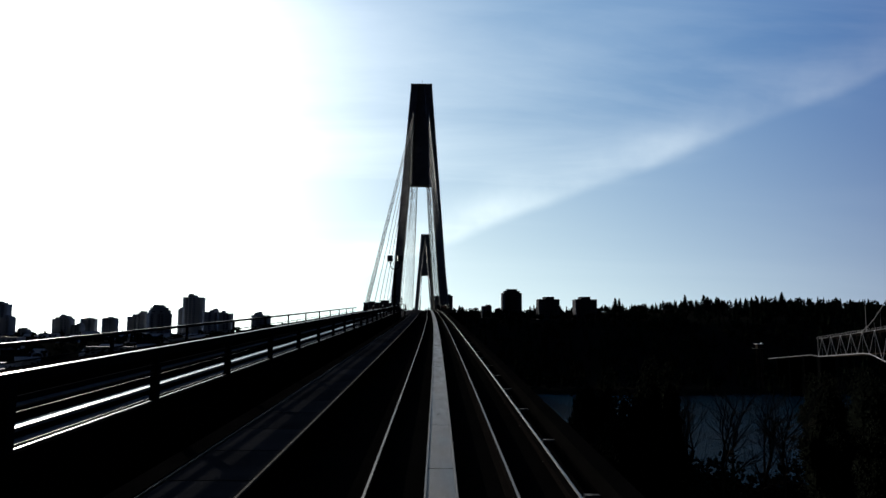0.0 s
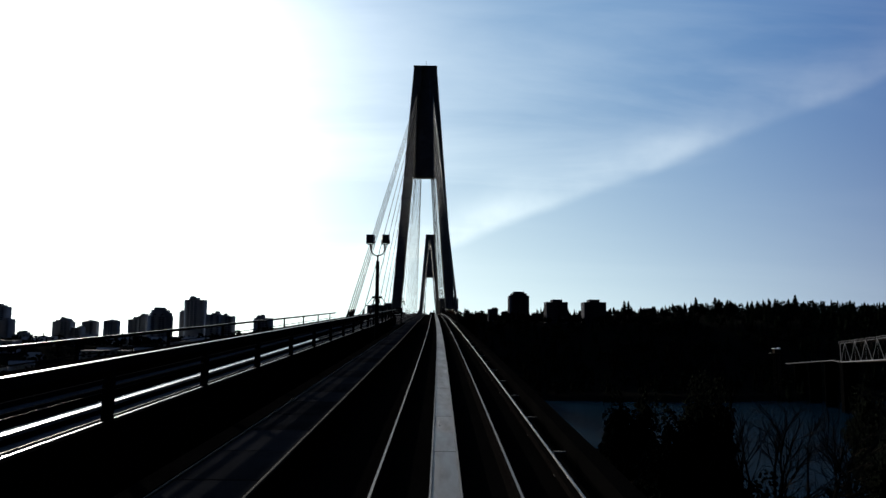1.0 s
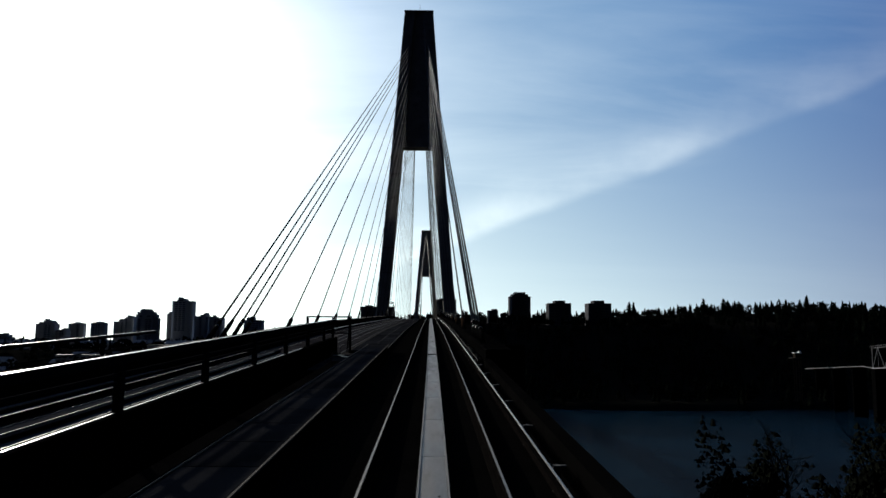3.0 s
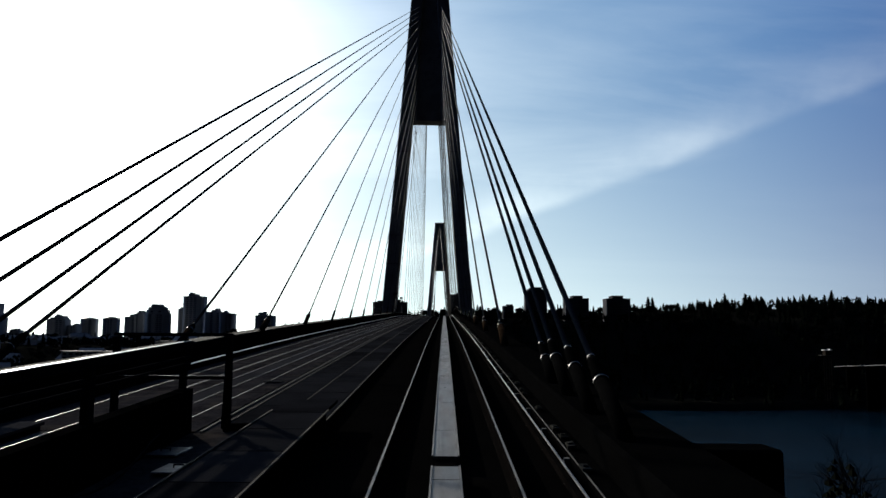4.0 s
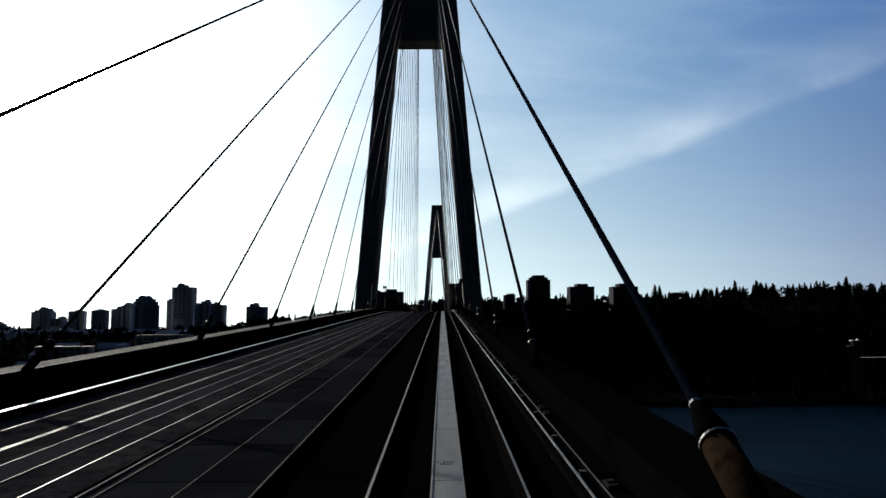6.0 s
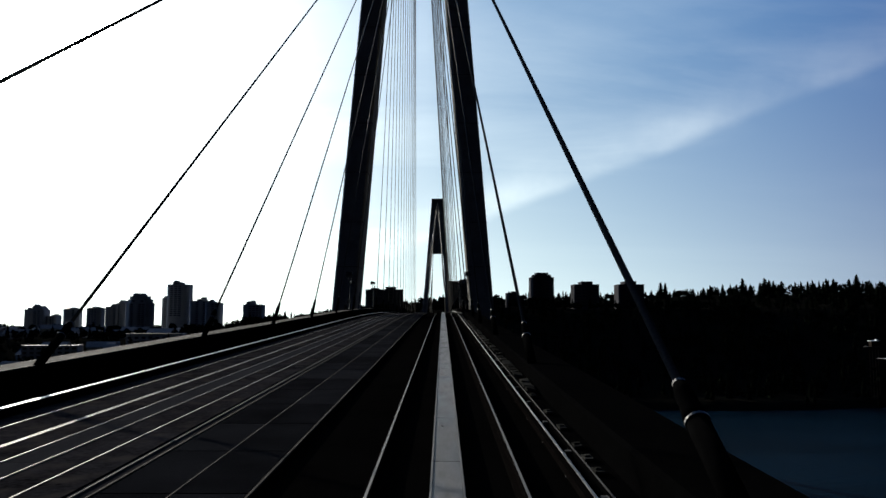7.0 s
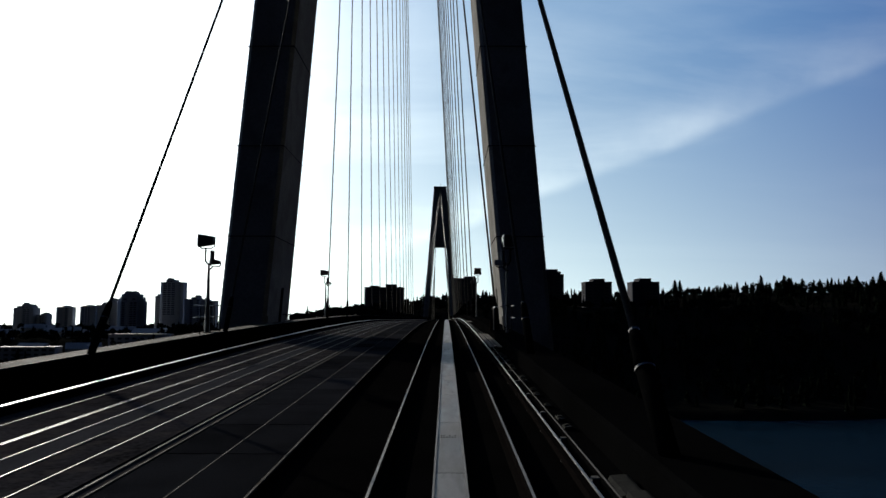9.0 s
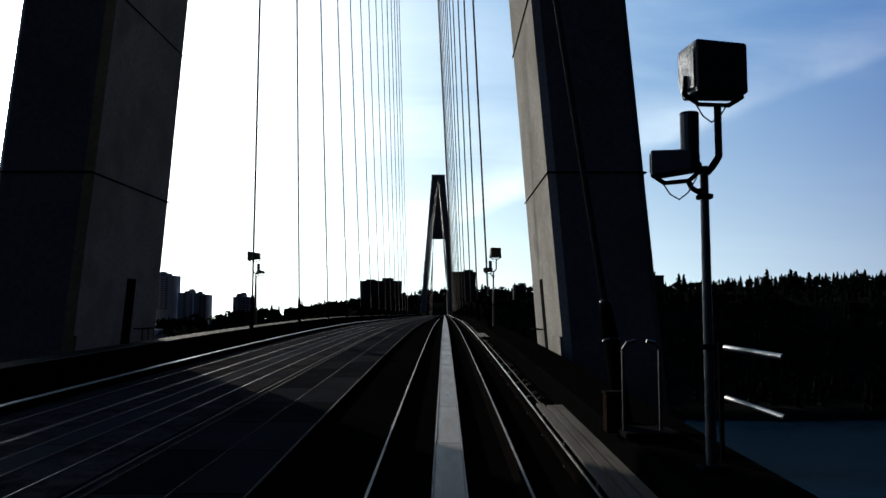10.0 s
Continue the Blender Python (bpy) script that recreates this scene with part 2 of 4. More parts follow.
    m = Matrix.Translation((a + b) / 2) @ d.to_track_quat("Z", "Y").to_matrix().to_4x4()
    bmesh.ops.create_cone(bm, cap_ends=True, segments=n, radius1=r0, radius2=r0 if r1 is None else r1, depth=d.length, matrix=m)
    return bm


def bent(bm, points, r, n=8):
    """A bent tube through points, as rods with ball joints."""
    for a, b in zip(points, points[1:]):
        rod(bm, a, b, r, r, n)
    for p in points[1:-1]:
        bmesh.ops.create_uvsphere(bm, u_segments=n, v_segments=5, radius=r, matrix=Matrix.Translation(p))
    return bm


# ---- the line of the track ----
Y_STEP = 1.0
Y_TAB = np.arange(-330.0, 900.0, Y_STEP)


def grade(y):
    if y > 170.0:
        return -grade(340.0 - y)
    if y < -118:
        return 0.0464
    if y < -92:
        return 0.0464 - 0.0104 * (y + 118) / 26
    if y < CREST_0:
        return 0.036
    return max(0.0, 0.036 - (y - CREST_0) / CREST_R)


CREST_0, CREST_R = -28.0, 2100.0
Z_TAB = np.cumsum([grade(y + Y_STEP / 2) * Y_STEP for y in Y_TAB])
Z_TAB = np.concatenate([[0.0], Z_TAB[:-1]])
Z_TAB += -1.86 - np.interp(-21.2, Y_TAB, Z_TAB)


def zt(y):
    """Height of the rail heads."""
    return float(np.interp(y, Y_TAB, Z_TAB))


def xs(y):
    """Sideways shift of the line: straight on the bridge, a slow curve before it."""
    return -7.4e-5 * min(y + 132.0, 0.0) ** 2


def sweep(profile, y0, y1, mat, name, parent=None, label="", step=4.0, shift=True):
    """A closed profile of (x, z above rail heads) drawn along the track from y0 to y1."""
    n = max(1, int(math.ceil((y1 - y0) / step)))
    ys = [y0 + (y1 - y0) * i / n for i in range(n + 1)]
    k = len(profile)
    verts = [(x + (xs(y) if shift else 0), y, z + zt(y)) for y in ys for x, z in profile]
    faces = [(i * k + j, i * k + (j + 1) % k, (i + 1) * k + (j + 1) % k, (i + 1) * k + j) for i in range(n) for j in range(k)]
    faces += [tuple(range(k))[::-1], tuple(n * k + j for j in range(k))]
    area = sum(a[0] * b[1] - b[0] * a[1] for a, b in zip(profile, profile[1:] + profile[:1]))
    if area > 0:
        faces = [f[::-1] for f in faces]
    return mesh_part(name, verts, faces, mat, parent, label)


def rect(x0, x1, z0, z1):
    return [(x0, z0), (x1, z0), (x1, z1), (x0, z1)]


DECK_0, DECK_1 = -138.0, 478.0
SLAB_0 = -130.0                    # where the paved slab of the far track begins
START = -300.0
X_R, X_L = 0.175, -4.83            # centres of the two tracks on the bridge
X_LA = -6.05                      # centre of the other track before the bridge
XC = -2.9                         # centre of the towers

# ---- ground, river ----


def smooth(a, b, v):
    t = min(max((v - a) / (b - a), 0.0), 1.0)
    return t * t * (3 - 2 * t)


WATER_Z = -52.0


def ground_z(x, y):
    """Height of the land: a river valley across the line, a wooded bluff behind it."""
    shore = 352 + 25 * math.sin(x * 0.006) + 14 * math.sin(x * 0.021 + 1)
    near = -18 + 16 * math.sin(x * 0.017) + 0.10 * max(x - 60, 0)
    bank_far = smooth(shore - 12, shore + 14, y)
    bank_near = 1 - smooth(near - 16, near + 8, y)
    z = -58 + 10 * max(bank_far, bank_near)
    z += 5 * (1 - smooth(-260, -60, y))
    east = smooth(-330, 60, x)
    z += 9 * smooth(130, 450, x) * smooth(500, 900, y)
    z += (30 + 28 * east) * smooth(385, 640, y) * (1 - 0.55 * smooth(1300, 2600, y)) + 16 * east * smooth(640, 1000, y)
    z += 3.0 * noise.noise(Vector((x * 0.008, y * 0.008, 0))) * smooth(380, 600, y)
    return z


def make_ground():
    xsn = sorted({round(s * (i ** 1.9) * 0.9, 1) for i in range(0, 66) for s in (-1, 1)})
    ysn = [-700 + 20 * i for i in range(32)] + [-60 + 6 * i for i in range(85)] + [452 + 22 * i for i in range(40)] + [1340 + 160 * i for i in range(22)]
    nx = len(xsn)
    verts = [(x, y, ground_z(x, y)) for y in ysn for x in xsn]
    faces = [(j * nx + i, j * nx + i + 1, (j + 1) * nx + i + 1, (j + 1) * nx + i) for j in range(len(ysn) - 1) for i in range(nx - 1)]
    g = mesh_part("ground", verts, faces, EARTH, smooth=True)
    tagged(g, "dark wooded river banks rising to a bluff", "ground", kind="structure")


make_ground()


def make_water():
    m = bpy.data.materials.new("river_water")
    m.use_nodes = True
    nt = m.node_tree
    N, L = nt.nodes.new, nt.links.new
    b = nt.nodes["Principled BSDF"]
    b.inputs["IOR"].default_value = 1.33
    b.inputs["Specular IOR Level"].default_value = 0.002
    b.inputs["Roughness"].default_value = 0.12
    tc = N("ShaderNodeTexCoord")
    nz, n2 = N("ShaderNodeTexNoise"), N("ShaderNodeTexNoise")
    nz.inputs["Scale"].default_value, nz.inputs["Detail"].default_value = 0.35, 6.0
    n2.inputs["Scale"].default_value = 0.02
    L(tc.outputs["Object"], nz.inputs["Vector"])
    L(tc.outputs["Object"], n2.inputs["Vector"])
    bp = N("ShaderNodeBump")
    bp.inputs["Strength"].default_value, bp.inputs["Distance"].default_value = 0.5, 0.6
    L(nz.outputs[0], bp.inputs["Height"])
    L(bp.outputs[0], b.inputs["Normal"])
    r = N("ShaderNodeMapRange")
    r.inputs[3].default_value, r.inputs[4].default_value = 0.08, 0.3
    L(n2.outputs[0], r.inputs[0])
    L(r.outputs[0], b.inputs["Roughness"])
    # slow drifts that lighten and darken this blue over the surface
    drift, span, tint = N("ShaderNodeTexNoise"), N("ShaderNodeMapping"), N("ShaderNodeMapRange")
    span.inputs["Scale"].default_value = (0.006, 0.02, 1.0)
    drift.inputs["Scale"].default_value, drift.inputs["Detail"].default_value = 1.0, 5.0
    tint.inputs[1].default_value, tint.inputs[2].default_value = 0.3, 0.7
    tint.inputs[3].default_value, tint.inputs[4].default_value = 0.5, 1.35
    L(tc.outputs["Object"], span.inputs[0])
    L(span.outputs[0], drift.inputs["Vector"])
    L(drift.outputs[0], tint.inputs[0])
    mul = N("ShaderNodeMix")
    mul.data_type, mul.blend_type = "RGBA", "MULTIPLY"
    mul.inputs[0].default_value = 1.0
    mul.inputs[6].default_value = (*WATER_C, 1)
    L(tint.outputs[0], mul.inputs[7])
    L(mul.outputs[2], b.inputs["Base Color"])
    x0, x1, y0, y1 = -1500, 1700, -120, 460
    w = mesh_part("water", [(x0, y0, WATER_Z), (x1, y0, WATER_Z), (x1, y1, WATER_Z), (x0, y1, WATER_Z)], [(0, 1, 2, 3)], m)
    tagged(w, "dark blue river water with small ripples", "river", kind="structure")


make_water()

# ---- bridge deck ----
deck = thing("bridge_deck", "dark concrete bridge deck with raised edge beams", "bridge deck", kind="structure")
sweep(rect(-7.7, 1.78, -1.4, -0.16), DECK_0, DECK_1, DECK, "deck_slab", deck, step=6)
sweep([(-8.85, -1.9), (-7.7, -1.9), (-7.7, 0.41), (-7.74, 0.45), (-8.5, 0.45), (-8.56, 0.39), (-8.56, -0.6), (-8.85, -0.7)], DECK_0, DECK_1, NEAR_BLACK, "edge_beam", deck, step=6)
sweep(rect(-8.46, -7.80, 0.452, 0.458), DECK_0, DECK_1, BEAMTOP, "beam_top", deck, "top of the edge beam, coloured lighter for the light on it", step=6)
# thin lighter strip added as the highlight on the beam's inner edge
sweep(rect(-7.795, -7.765, 0.452, 0.464), DECK_0, DECK_1, EDGE_GREY, "beam_lit_edge", deck, step=6)
sweep([(2.92, -1.9), (2.92, -0.7), (2.64, -0.6), (2.64, 0.44), (2.58, 0.5), (1.82, 0.5), (1.78, 0.46), (1.78, -1.9)], DECK_0, DECK_1, NEAR_BLACK, "edge_beam", deck, step=6)

sweep(rect(-1.72, 1.54, -0.18, -0.152), DECK_0, DECK_1, BALLAST, "track_bed", deck, "oily track bed, coloured near-black for its shade too", step=6)

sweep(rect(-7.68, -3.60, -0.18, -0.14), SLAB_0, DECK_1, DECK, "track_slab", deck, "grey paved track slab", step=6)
# black strip stands for the shade in the gap beside the walkway
sweep(rect(-3.59, -3.20, -0.19, -0.166), SLAB_0, DECK_1, NEAR_BLACK, "drain_channel", deck, "drain channel beside the walkway, coloured black for its shade", step=6)

sweep(rect(-3.525, -3.500, -0.165, -0.136), SLAB_0, DECK_1, EDGE_GREY, "channel_bar", deck, "worn steel bar in the drain channel", step=6)
part("end_wall", boxes((2.0, 3.42, -134.3, -133.8, zt(-134) - 6.0, zt(-134) + 0.44), bevel=0.03), NEAR_BLACK, deck)

# approach: two separate guideways
guide_r = thing("guideway_east", "dark concrete guideway beam of the near track", "guideway", kind="structure")
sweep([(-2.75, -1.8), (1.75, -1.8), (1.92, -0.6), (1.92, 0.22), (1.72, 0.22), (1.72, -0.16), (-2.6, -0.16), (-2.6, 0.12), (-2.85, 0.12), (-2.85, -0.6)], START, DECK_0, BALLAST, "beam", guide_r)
guide_l = thing("guideway_west", "concrete guideway beam of the far track", "guideway", kind="structure")
# walls coloured near-black for the shade on their unlit faces
sweep([(-8.3, -1.8), (-3.75, -1.8), (-3.65, -0.6), (-3.65, 0.5), (-3.85, 0.5), (-3.85, -0.16), (-8.05, -0.16), (-8.05, 0.5), (-8.3, 0.5)], START, DECK_0, NEAR_BLACK, "beam", guide_l)
# bright strip added for the highlight along the wall top
sweep(rect(-3.765, -3.735, 0.502, 0.510), START, DECK_0, GALV, "wall_glint", guide_l, "bright strip added as the glint along the guideway wall")
sweep(rect(-8.03, -3.87, -0.158, -0.152), START, DECK_0, PAVED, "floor", guide_l, "grey paved guideway floor")
sweep(rect(-7.68, -3.87, -0.158, -0.152), DECK_0, SLAB_0, PAVED, "floor", guide_l, "grey paved guideway floor")
sweep(rect(-3.85, -3.65, -0.158, 0.5), DECK_0, SLAB_0, NEAR_BLACK, "wall_end", guide_l)


def pier(y, x):
    p = thing("pier", "round concrete pier under the guideway", "pier", "guideway piers", at=(x, y, 0))
    z0, z1 = ground_z(x, y) - 1, zt(y) - 1.8
    part("column", rod(bmesh.new(), (0, 0, z0), (0, 0, z1 - 1.2), 1.1, 1.0, 20), CONCRETE, p)
    part("cap", boxes((-2.4, 2.4, -1.0, 1.0, z1 - 1.4, z1), bevel=0.1), CONCRETE, p)


for y in (-290, -250, -212, -174, -139.2):
    pier(y, -0.3 + xs(y))
    pier(y, -6.0 + xs(y))


# ---- track furniture ----
def running_rail(x, y0, y1, band=0.013, side=None, low=0.0):
    r = thing("running_rail", "worn steel running rail with a bright head", "rail", "running rails", at=(0, 0, 0))
    head = [(x - 0.034, -0.035), (x + 0.034, -0.035), (x + 0.036, -0.008), (x + 0.026, 0.0), (x - 0.026, 0.0), (x - 0.036, -0.008)]
    foot = [(x - 0.075, -0.158), (x + 0.075, -0.158), (x + 0.07, -0.14), (x + 0.012, -0.12), (x + 0.012, -0.035), (x - 0.012, -0.035), (x - 0.012, -0.12), (x - 0.07, -0.14)]
    head, foot = [(u, v - low) for u, v in head], [(u, v - low) for u, v in foot]
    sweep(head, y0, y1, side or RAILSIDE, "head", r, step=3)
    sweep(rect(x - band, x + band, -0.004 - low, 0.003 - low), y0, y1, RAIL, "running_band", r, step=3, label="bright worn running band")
    sweep(foot, y0, y1, RAILSIDE, "web_and_foot", r, step=3, label="near-black rail web and foot")
    return r


for x in (X_R - 0.7525, X_R + 0.7525):
    running_rail(x, START, DECK_1)
for x in (X_L - 0.7525, X_L + 0.7525):
    running_rail(x, SLAB_0, DECK_1, 0.008, DECK, low=0.135)
for x in (X_LA - 0.7525, X_LA + 0.7525):
    running_rail(x, START, SLAB_0, 0.006)


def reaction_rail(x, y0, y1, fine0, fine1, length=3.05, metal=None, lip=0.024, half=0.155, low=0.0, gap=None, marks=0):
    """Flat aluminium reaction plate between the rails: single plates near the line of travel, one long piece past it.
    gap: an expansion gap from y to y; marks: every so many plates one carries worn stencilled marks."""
    r = thing("reaction_rail", "grey aluminium reaction plates between the running rails", "reaction rail", "reaction rails")
    sweep(rect(x - 0.12, x + 0.12, -0.16 - low, -0.06 - low), y0, y1, BALLAST, "support", r)
    e = half + 0.003

    def plate(a, b):
        sweep(rect(x - half, x + half, -0.055 - low, -0.012 - low), a + 0.009, b - 0.009, metal or ALU, "plate", r, step=3.1)
        sweep(rect(x - e - lip, x - e, -0.06 - low, -low), a + 0.004, b - 0.004, EDGE, "edge_strip", r, step=3.1)
        sweep(rect(x + e, x + e + lip, -0.06 - low, -low), a + 0.004, b - 0.004, EDGE, "edge_strip", r, step=3.1)

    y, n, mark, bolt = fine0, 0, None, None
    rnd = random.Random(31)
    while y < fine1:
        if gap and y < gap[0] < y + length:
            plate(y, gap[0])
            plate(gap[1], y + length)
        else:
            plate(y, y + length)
            at = (x + xs(y), y + rnd.uniform(0.4, 2.2), 0)
            if marks and n % marks == 2:
                for k in range(6):
                    for u in (0.0, 0.11):
                        if rnd.random() < 0.75:
                            if mark is None:
                                ob = mark = part("stencil_mark", boxes((-0.011, 0.011, -0.025, 0.025, 0, 0.0015)), RAILSIDE, r, "worn dark stencilled mark")
                            else:
                                ob = new("stencil_mark", mark.data)
                                ob.parent = r
                            ob.location, ob.rotation_euler = (at[0] - 0.1 + 0.035 * k, at[1] + u, zt(at[1] + u) - 0.0115 - low), (math.atan(grade(y)), 0, 0)
            if marks and n % 3 == 1:
                if bolt is None:
                    bolt = part("bolt", rod(bmesh.new(), (0, 0, 0), (0, 0, 0.006), 0.016, 0.014, 8), RAILSIDE, r, "dark bolt head")
                    ob = bolt
                else:
                    ob = new("bolt", bolt.data)
                    ob.parent = r
                ob.location = (at[0] + rnd.choice((-0.05, 0.0, 0.06)), at[1] + 0.5, zt(at[1] + 0.5) - 0.0125 - low)
        y += length
        n += 1
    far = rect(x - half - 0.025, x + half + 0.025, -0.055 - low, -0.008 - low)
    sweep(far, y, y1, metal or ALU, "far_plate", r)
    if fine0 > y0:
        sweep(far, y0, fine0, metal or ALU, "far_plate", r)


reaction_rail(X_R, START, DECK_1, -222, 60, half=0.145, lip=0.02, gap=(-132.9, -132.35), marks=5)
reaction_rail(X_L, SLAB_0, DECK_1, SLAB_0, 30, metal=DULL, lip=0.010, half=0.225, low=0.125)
# bright plates up to y -162, matte ones beyond
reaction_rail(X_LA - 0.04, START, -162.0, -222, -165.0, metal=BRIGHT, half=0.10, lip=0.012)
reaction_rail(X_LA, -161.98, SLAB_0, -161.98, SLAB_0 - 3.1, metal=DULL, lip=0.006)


def power_rail(x, side, y0, y1, gap):
    r = thing("power_rail", "steel-grey power rail with brackets along the deck edge", "power rail", "power rails")
    sweep([(x - 0.05, 0.02), (x + 0.05, 0.02), (x + 0.05, 0.10), (x - 0.05, 0.10)], y0, y1, RAILSIDE, "lower_rail", r)
    sweep([(x - 0.010, 0.14), (x + 0.010, 0.14), (x + 0.007, 0.16), (x - 0.007, 0.16)], y0, y1, GALV, "upper_rail", r)
    bm = boxes((-0.04, 0.04, -0.05, 0.05, -0.16, 0.13), (0.0 if side > 0 else -0.11, 0.11 if side > 0 else 0.0, -0.03, 0.03, 0.10, 0.13), bevel=0.006)
    first = None
    y = y0 + 1.0
    while y < min(y1, 45):
        if first is None:
            first = part("bracket", bm, EDGE_GREY, r)
            ob = first
        else:
            ob = new("bracket", first.data)
            ob.parent = r
        ob.location = (x + side * 0.10 + xs(y), y, zt(y))
        y += gap


power_rail(1.42, 1, START + 76, DECK_0, 2.8)
power_rail(1.42, 1, DECK_0, DECK_1, 1.95)


def floor_strip(x, w, z, name, label, metal):
    s = thing("floor_strip", label, "strip", "deck strips")
    if z > -0.1:
        sweep(rect(x - w / 2, x + w / 2, -0.139, z - 0.022), SLAB_0, DECK_1, RAILSIDE, "web", s, step=3)
        sweep(rect(x - w / 2, x + w / 2, z - 0.02, z), SLAB_0, DECK_1, metal, name, s, step=3)
    else:
        sweep(rect(x - w / 2, x + w / 2, -0.139, z), SLAB_0, DECK_1, metal, name, s, step=3)


floor_strip(-6.90, 0.075, 0.03, "kerb_rail", "broad bright strip along the paved slab", BRIGHT_STRIP)
floor_strip(-6.41, 0.013, -0.132, "cable_strip", "thin worn steel strip along the paved track slab", RAIL)
floor_strip(-5.64, 0.010, -0.132, "cable_strip", "thin worn steel strip along the paved track slab", RAIL)


def walkway(name, x0, x1, rows, y0, y1, length, far, top):
    w = thing(name, "raised steel walkway of grating panels between the tracks", "walkway")
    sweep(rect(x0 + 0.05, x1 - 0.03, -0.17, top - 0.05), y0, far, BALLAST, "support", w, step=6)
    sweep(rect(x0 - 0.012, x0 + 0.012, top - 0.015, top + 0.012), y0, far, WALKEDGE, "edge_angle", w)
    sweep(rect(x1 - 0.012, x1 + 0.012, top - 0.015, top + 0.012), y0, far, WALKEDGE, "edge_angle", w)
    wide = (x1 - x0 - 0.04) / rows
    for k in range(1, rows):
        a = x0 + 0.02 + k * wide
        sweep(rect(a - 0.008, a + 0.008, top - 0.03, top + 0.006), y0, far, WALKEDGE, "seam_bar", w)
    for k in range(rows):
        a = x0 + 0.02 + k * wide
        y = y0
        while y < y1:
            sweep(rect(a + 0.012, a + wide - 0.012, top - 0.048, top), y + 0.018, y + length - 0.018, GRATE, "panel", w, step=2.1)
            y += length
        sweep(rect(a + 0.012, a + wide - 0.012, top - 0.048, top), y, far, GRATE, "far_panel", w)


walkway("walkway", -3.18, -1.70, 2, SLAB_0 + 0.2, 60, 2.0, DECK_1, -0.05)
walkway("walkway", -2.42, -1.58, 1, -226, SLAB_0 - 0.2, 1.45, SLAB_0 - 0.1, 0.2)

# ---- towers ----


def tower_fittings(t, half, depth):
    """Ladder recess, guard cage, plinth slab and conduits low on the legs."""
    for s in (-1, 1):
        def face(z, off=0.0):
            return s * (half(z) - 2.35 - off)
        slot = bmesh.new()
        quad = [(face(z, 0.012), y, z) for z, y in ((-2.2, 0.15), (-2.2, 0.75), (0.95, 0.75), (0.95, 0.15))]
        back = [(face(z, -0.03), y, z) for z, y in ((-2.2, 0.15), (-2.2, 0.75), (0.95, 0.75), (0.95, 0.15))]
        va, vb = [slot.verts.new(v) for v in quad], [slot.verts.new(v) for v in back]
        slot.faces.new(va)
        slot.faces.new(vb)
        for k in range(4):
            slot.faces.new((va[k], va[(k + 1) % 4], vb[(k + 1) % 4], vb[k]))
        part("ladder_door", slot, STEEL, t, "narrow black access door in the leg")
        cage = bmesh.new()
        x = face(-0.6, 0.25)
        for z in (-0.95, -0.45):
            bent(cage, [(face(z), 1.0, z), (x, 1.0, z), (x, 1.9, z), (face(z), 1.9, z)], 0.02, 6)
        for y in (1.0, 1.45, 1.9):
            rod(cage, (x, y, -0.95), (x, y, -0.45), 0.015, 0.015, 6)
        part("guard_cage", cage, STEEL, t)
        slab = bmesh.new()
        ring = []
        for z in (-2.6, -0.55):
            ring.append([slot_v for slot_v in [slab.verts.new((face(z, o), y, z)) for o, y in ((0.06, -2.55), (0.06, -0.9), (-0.05, -0.9), (-0.05, -2.55))]])
        slab.faces.new(ring[0])
        slab.faces.new(ring[1])
        for k in range(4):
            slab.faces.new((ring[0][k], ring[0][(k + 1) % 4], ring[1][(k + 1) % 4], ring[1][k]))
        part("plinth_slab", slab, CONCRETE, t)
        for z in (3.4, 8.0, 13.2, 18.4, 23.6, 28.8):
            d = depth(z) + 0.012
            i0, o0 = half(z) - 2.362, half(z) + 0.012
            groove = bmesh.new()
            for (xa, ya), (xb, yb) in (((i0, -d), (o0, -d)), ((o0, -d), (o0, d)), ((i0, d), (i0, -d))):
                rod(groove, (s * xa, ya, z), (s * xb, yb, z), 0.022, 0.022, 4)
            part("pour_joint", groove, NEAR_BLACK, t)


def tower(y0, label):
    t = thing("bridge_tower", label, "bridge tower", "bridge towers", at=(XC, y0, 0))

    def half(z):
        return 8.14 - 0.0785 * z

    def depth(z):
        return 2.75 - 0.022 * z

    top, cross, foot = 64.7, 34.7, WATER_Z - 2
    for s in (-1, 1):
        bm = bmesh.new()
        rings = []
        for z in (foot, -20, 0, 17, cross, 50, top):
            o, i, d = half(z), half(z) - 2.35, depth(z)
            c = 0.18
            loop = [(s * i, -d + c), (s * (i + c), -d), (s * (o - c), -d), (s * o, -d + c), (s * o, d - c), (s * (o - c), d), (s * (i + c), d), (s * i, d - c)]
            rings.append([bm.verts.new((x, y, z)) for x, y in loop])
        for a, b in zip(rings, rings[1:]):
            for k in range(8):
                bm.faces.new((a[k], a[(k + 1) % 8], b[(k + 1) % 8], b[k]))
        bm.faces.new(rings[0])
        bm.faces.new(rings[-1])
        part("leg", bm, CONCRETE, t)
    # wall between the legs in the upper part, set back from their faces
    bm = bmesh.new()
    rings = []
    for z in (cross, 50, top):
        i, d = half(z) - 2.33, depth(z) - 0.35
        rings.append([bm.verts.new((x, y, z)) for x, y in ((-i, -d), (i, -d), (i, d), (-i, d))])
    for a, b in zip(rings, rings[1:]):
        for k in range(4):
            bm.faces.new((a[k], a[(k + 1) % 4], b[(k + 1) % 4], b[k]))
    bm.faces.new(rings[0])
    bm.faces.new(rings[-1])
    part("upper_wall", bm, CONCRETE, t)
    zd = zt(y0) - 2.0
    i = half(zd) - 2.3
    part("lower_beam", boxes((-i, i, -1.8, 1.8, zd - 3.5, zd), bevel=0.1), CONCRETE, t)
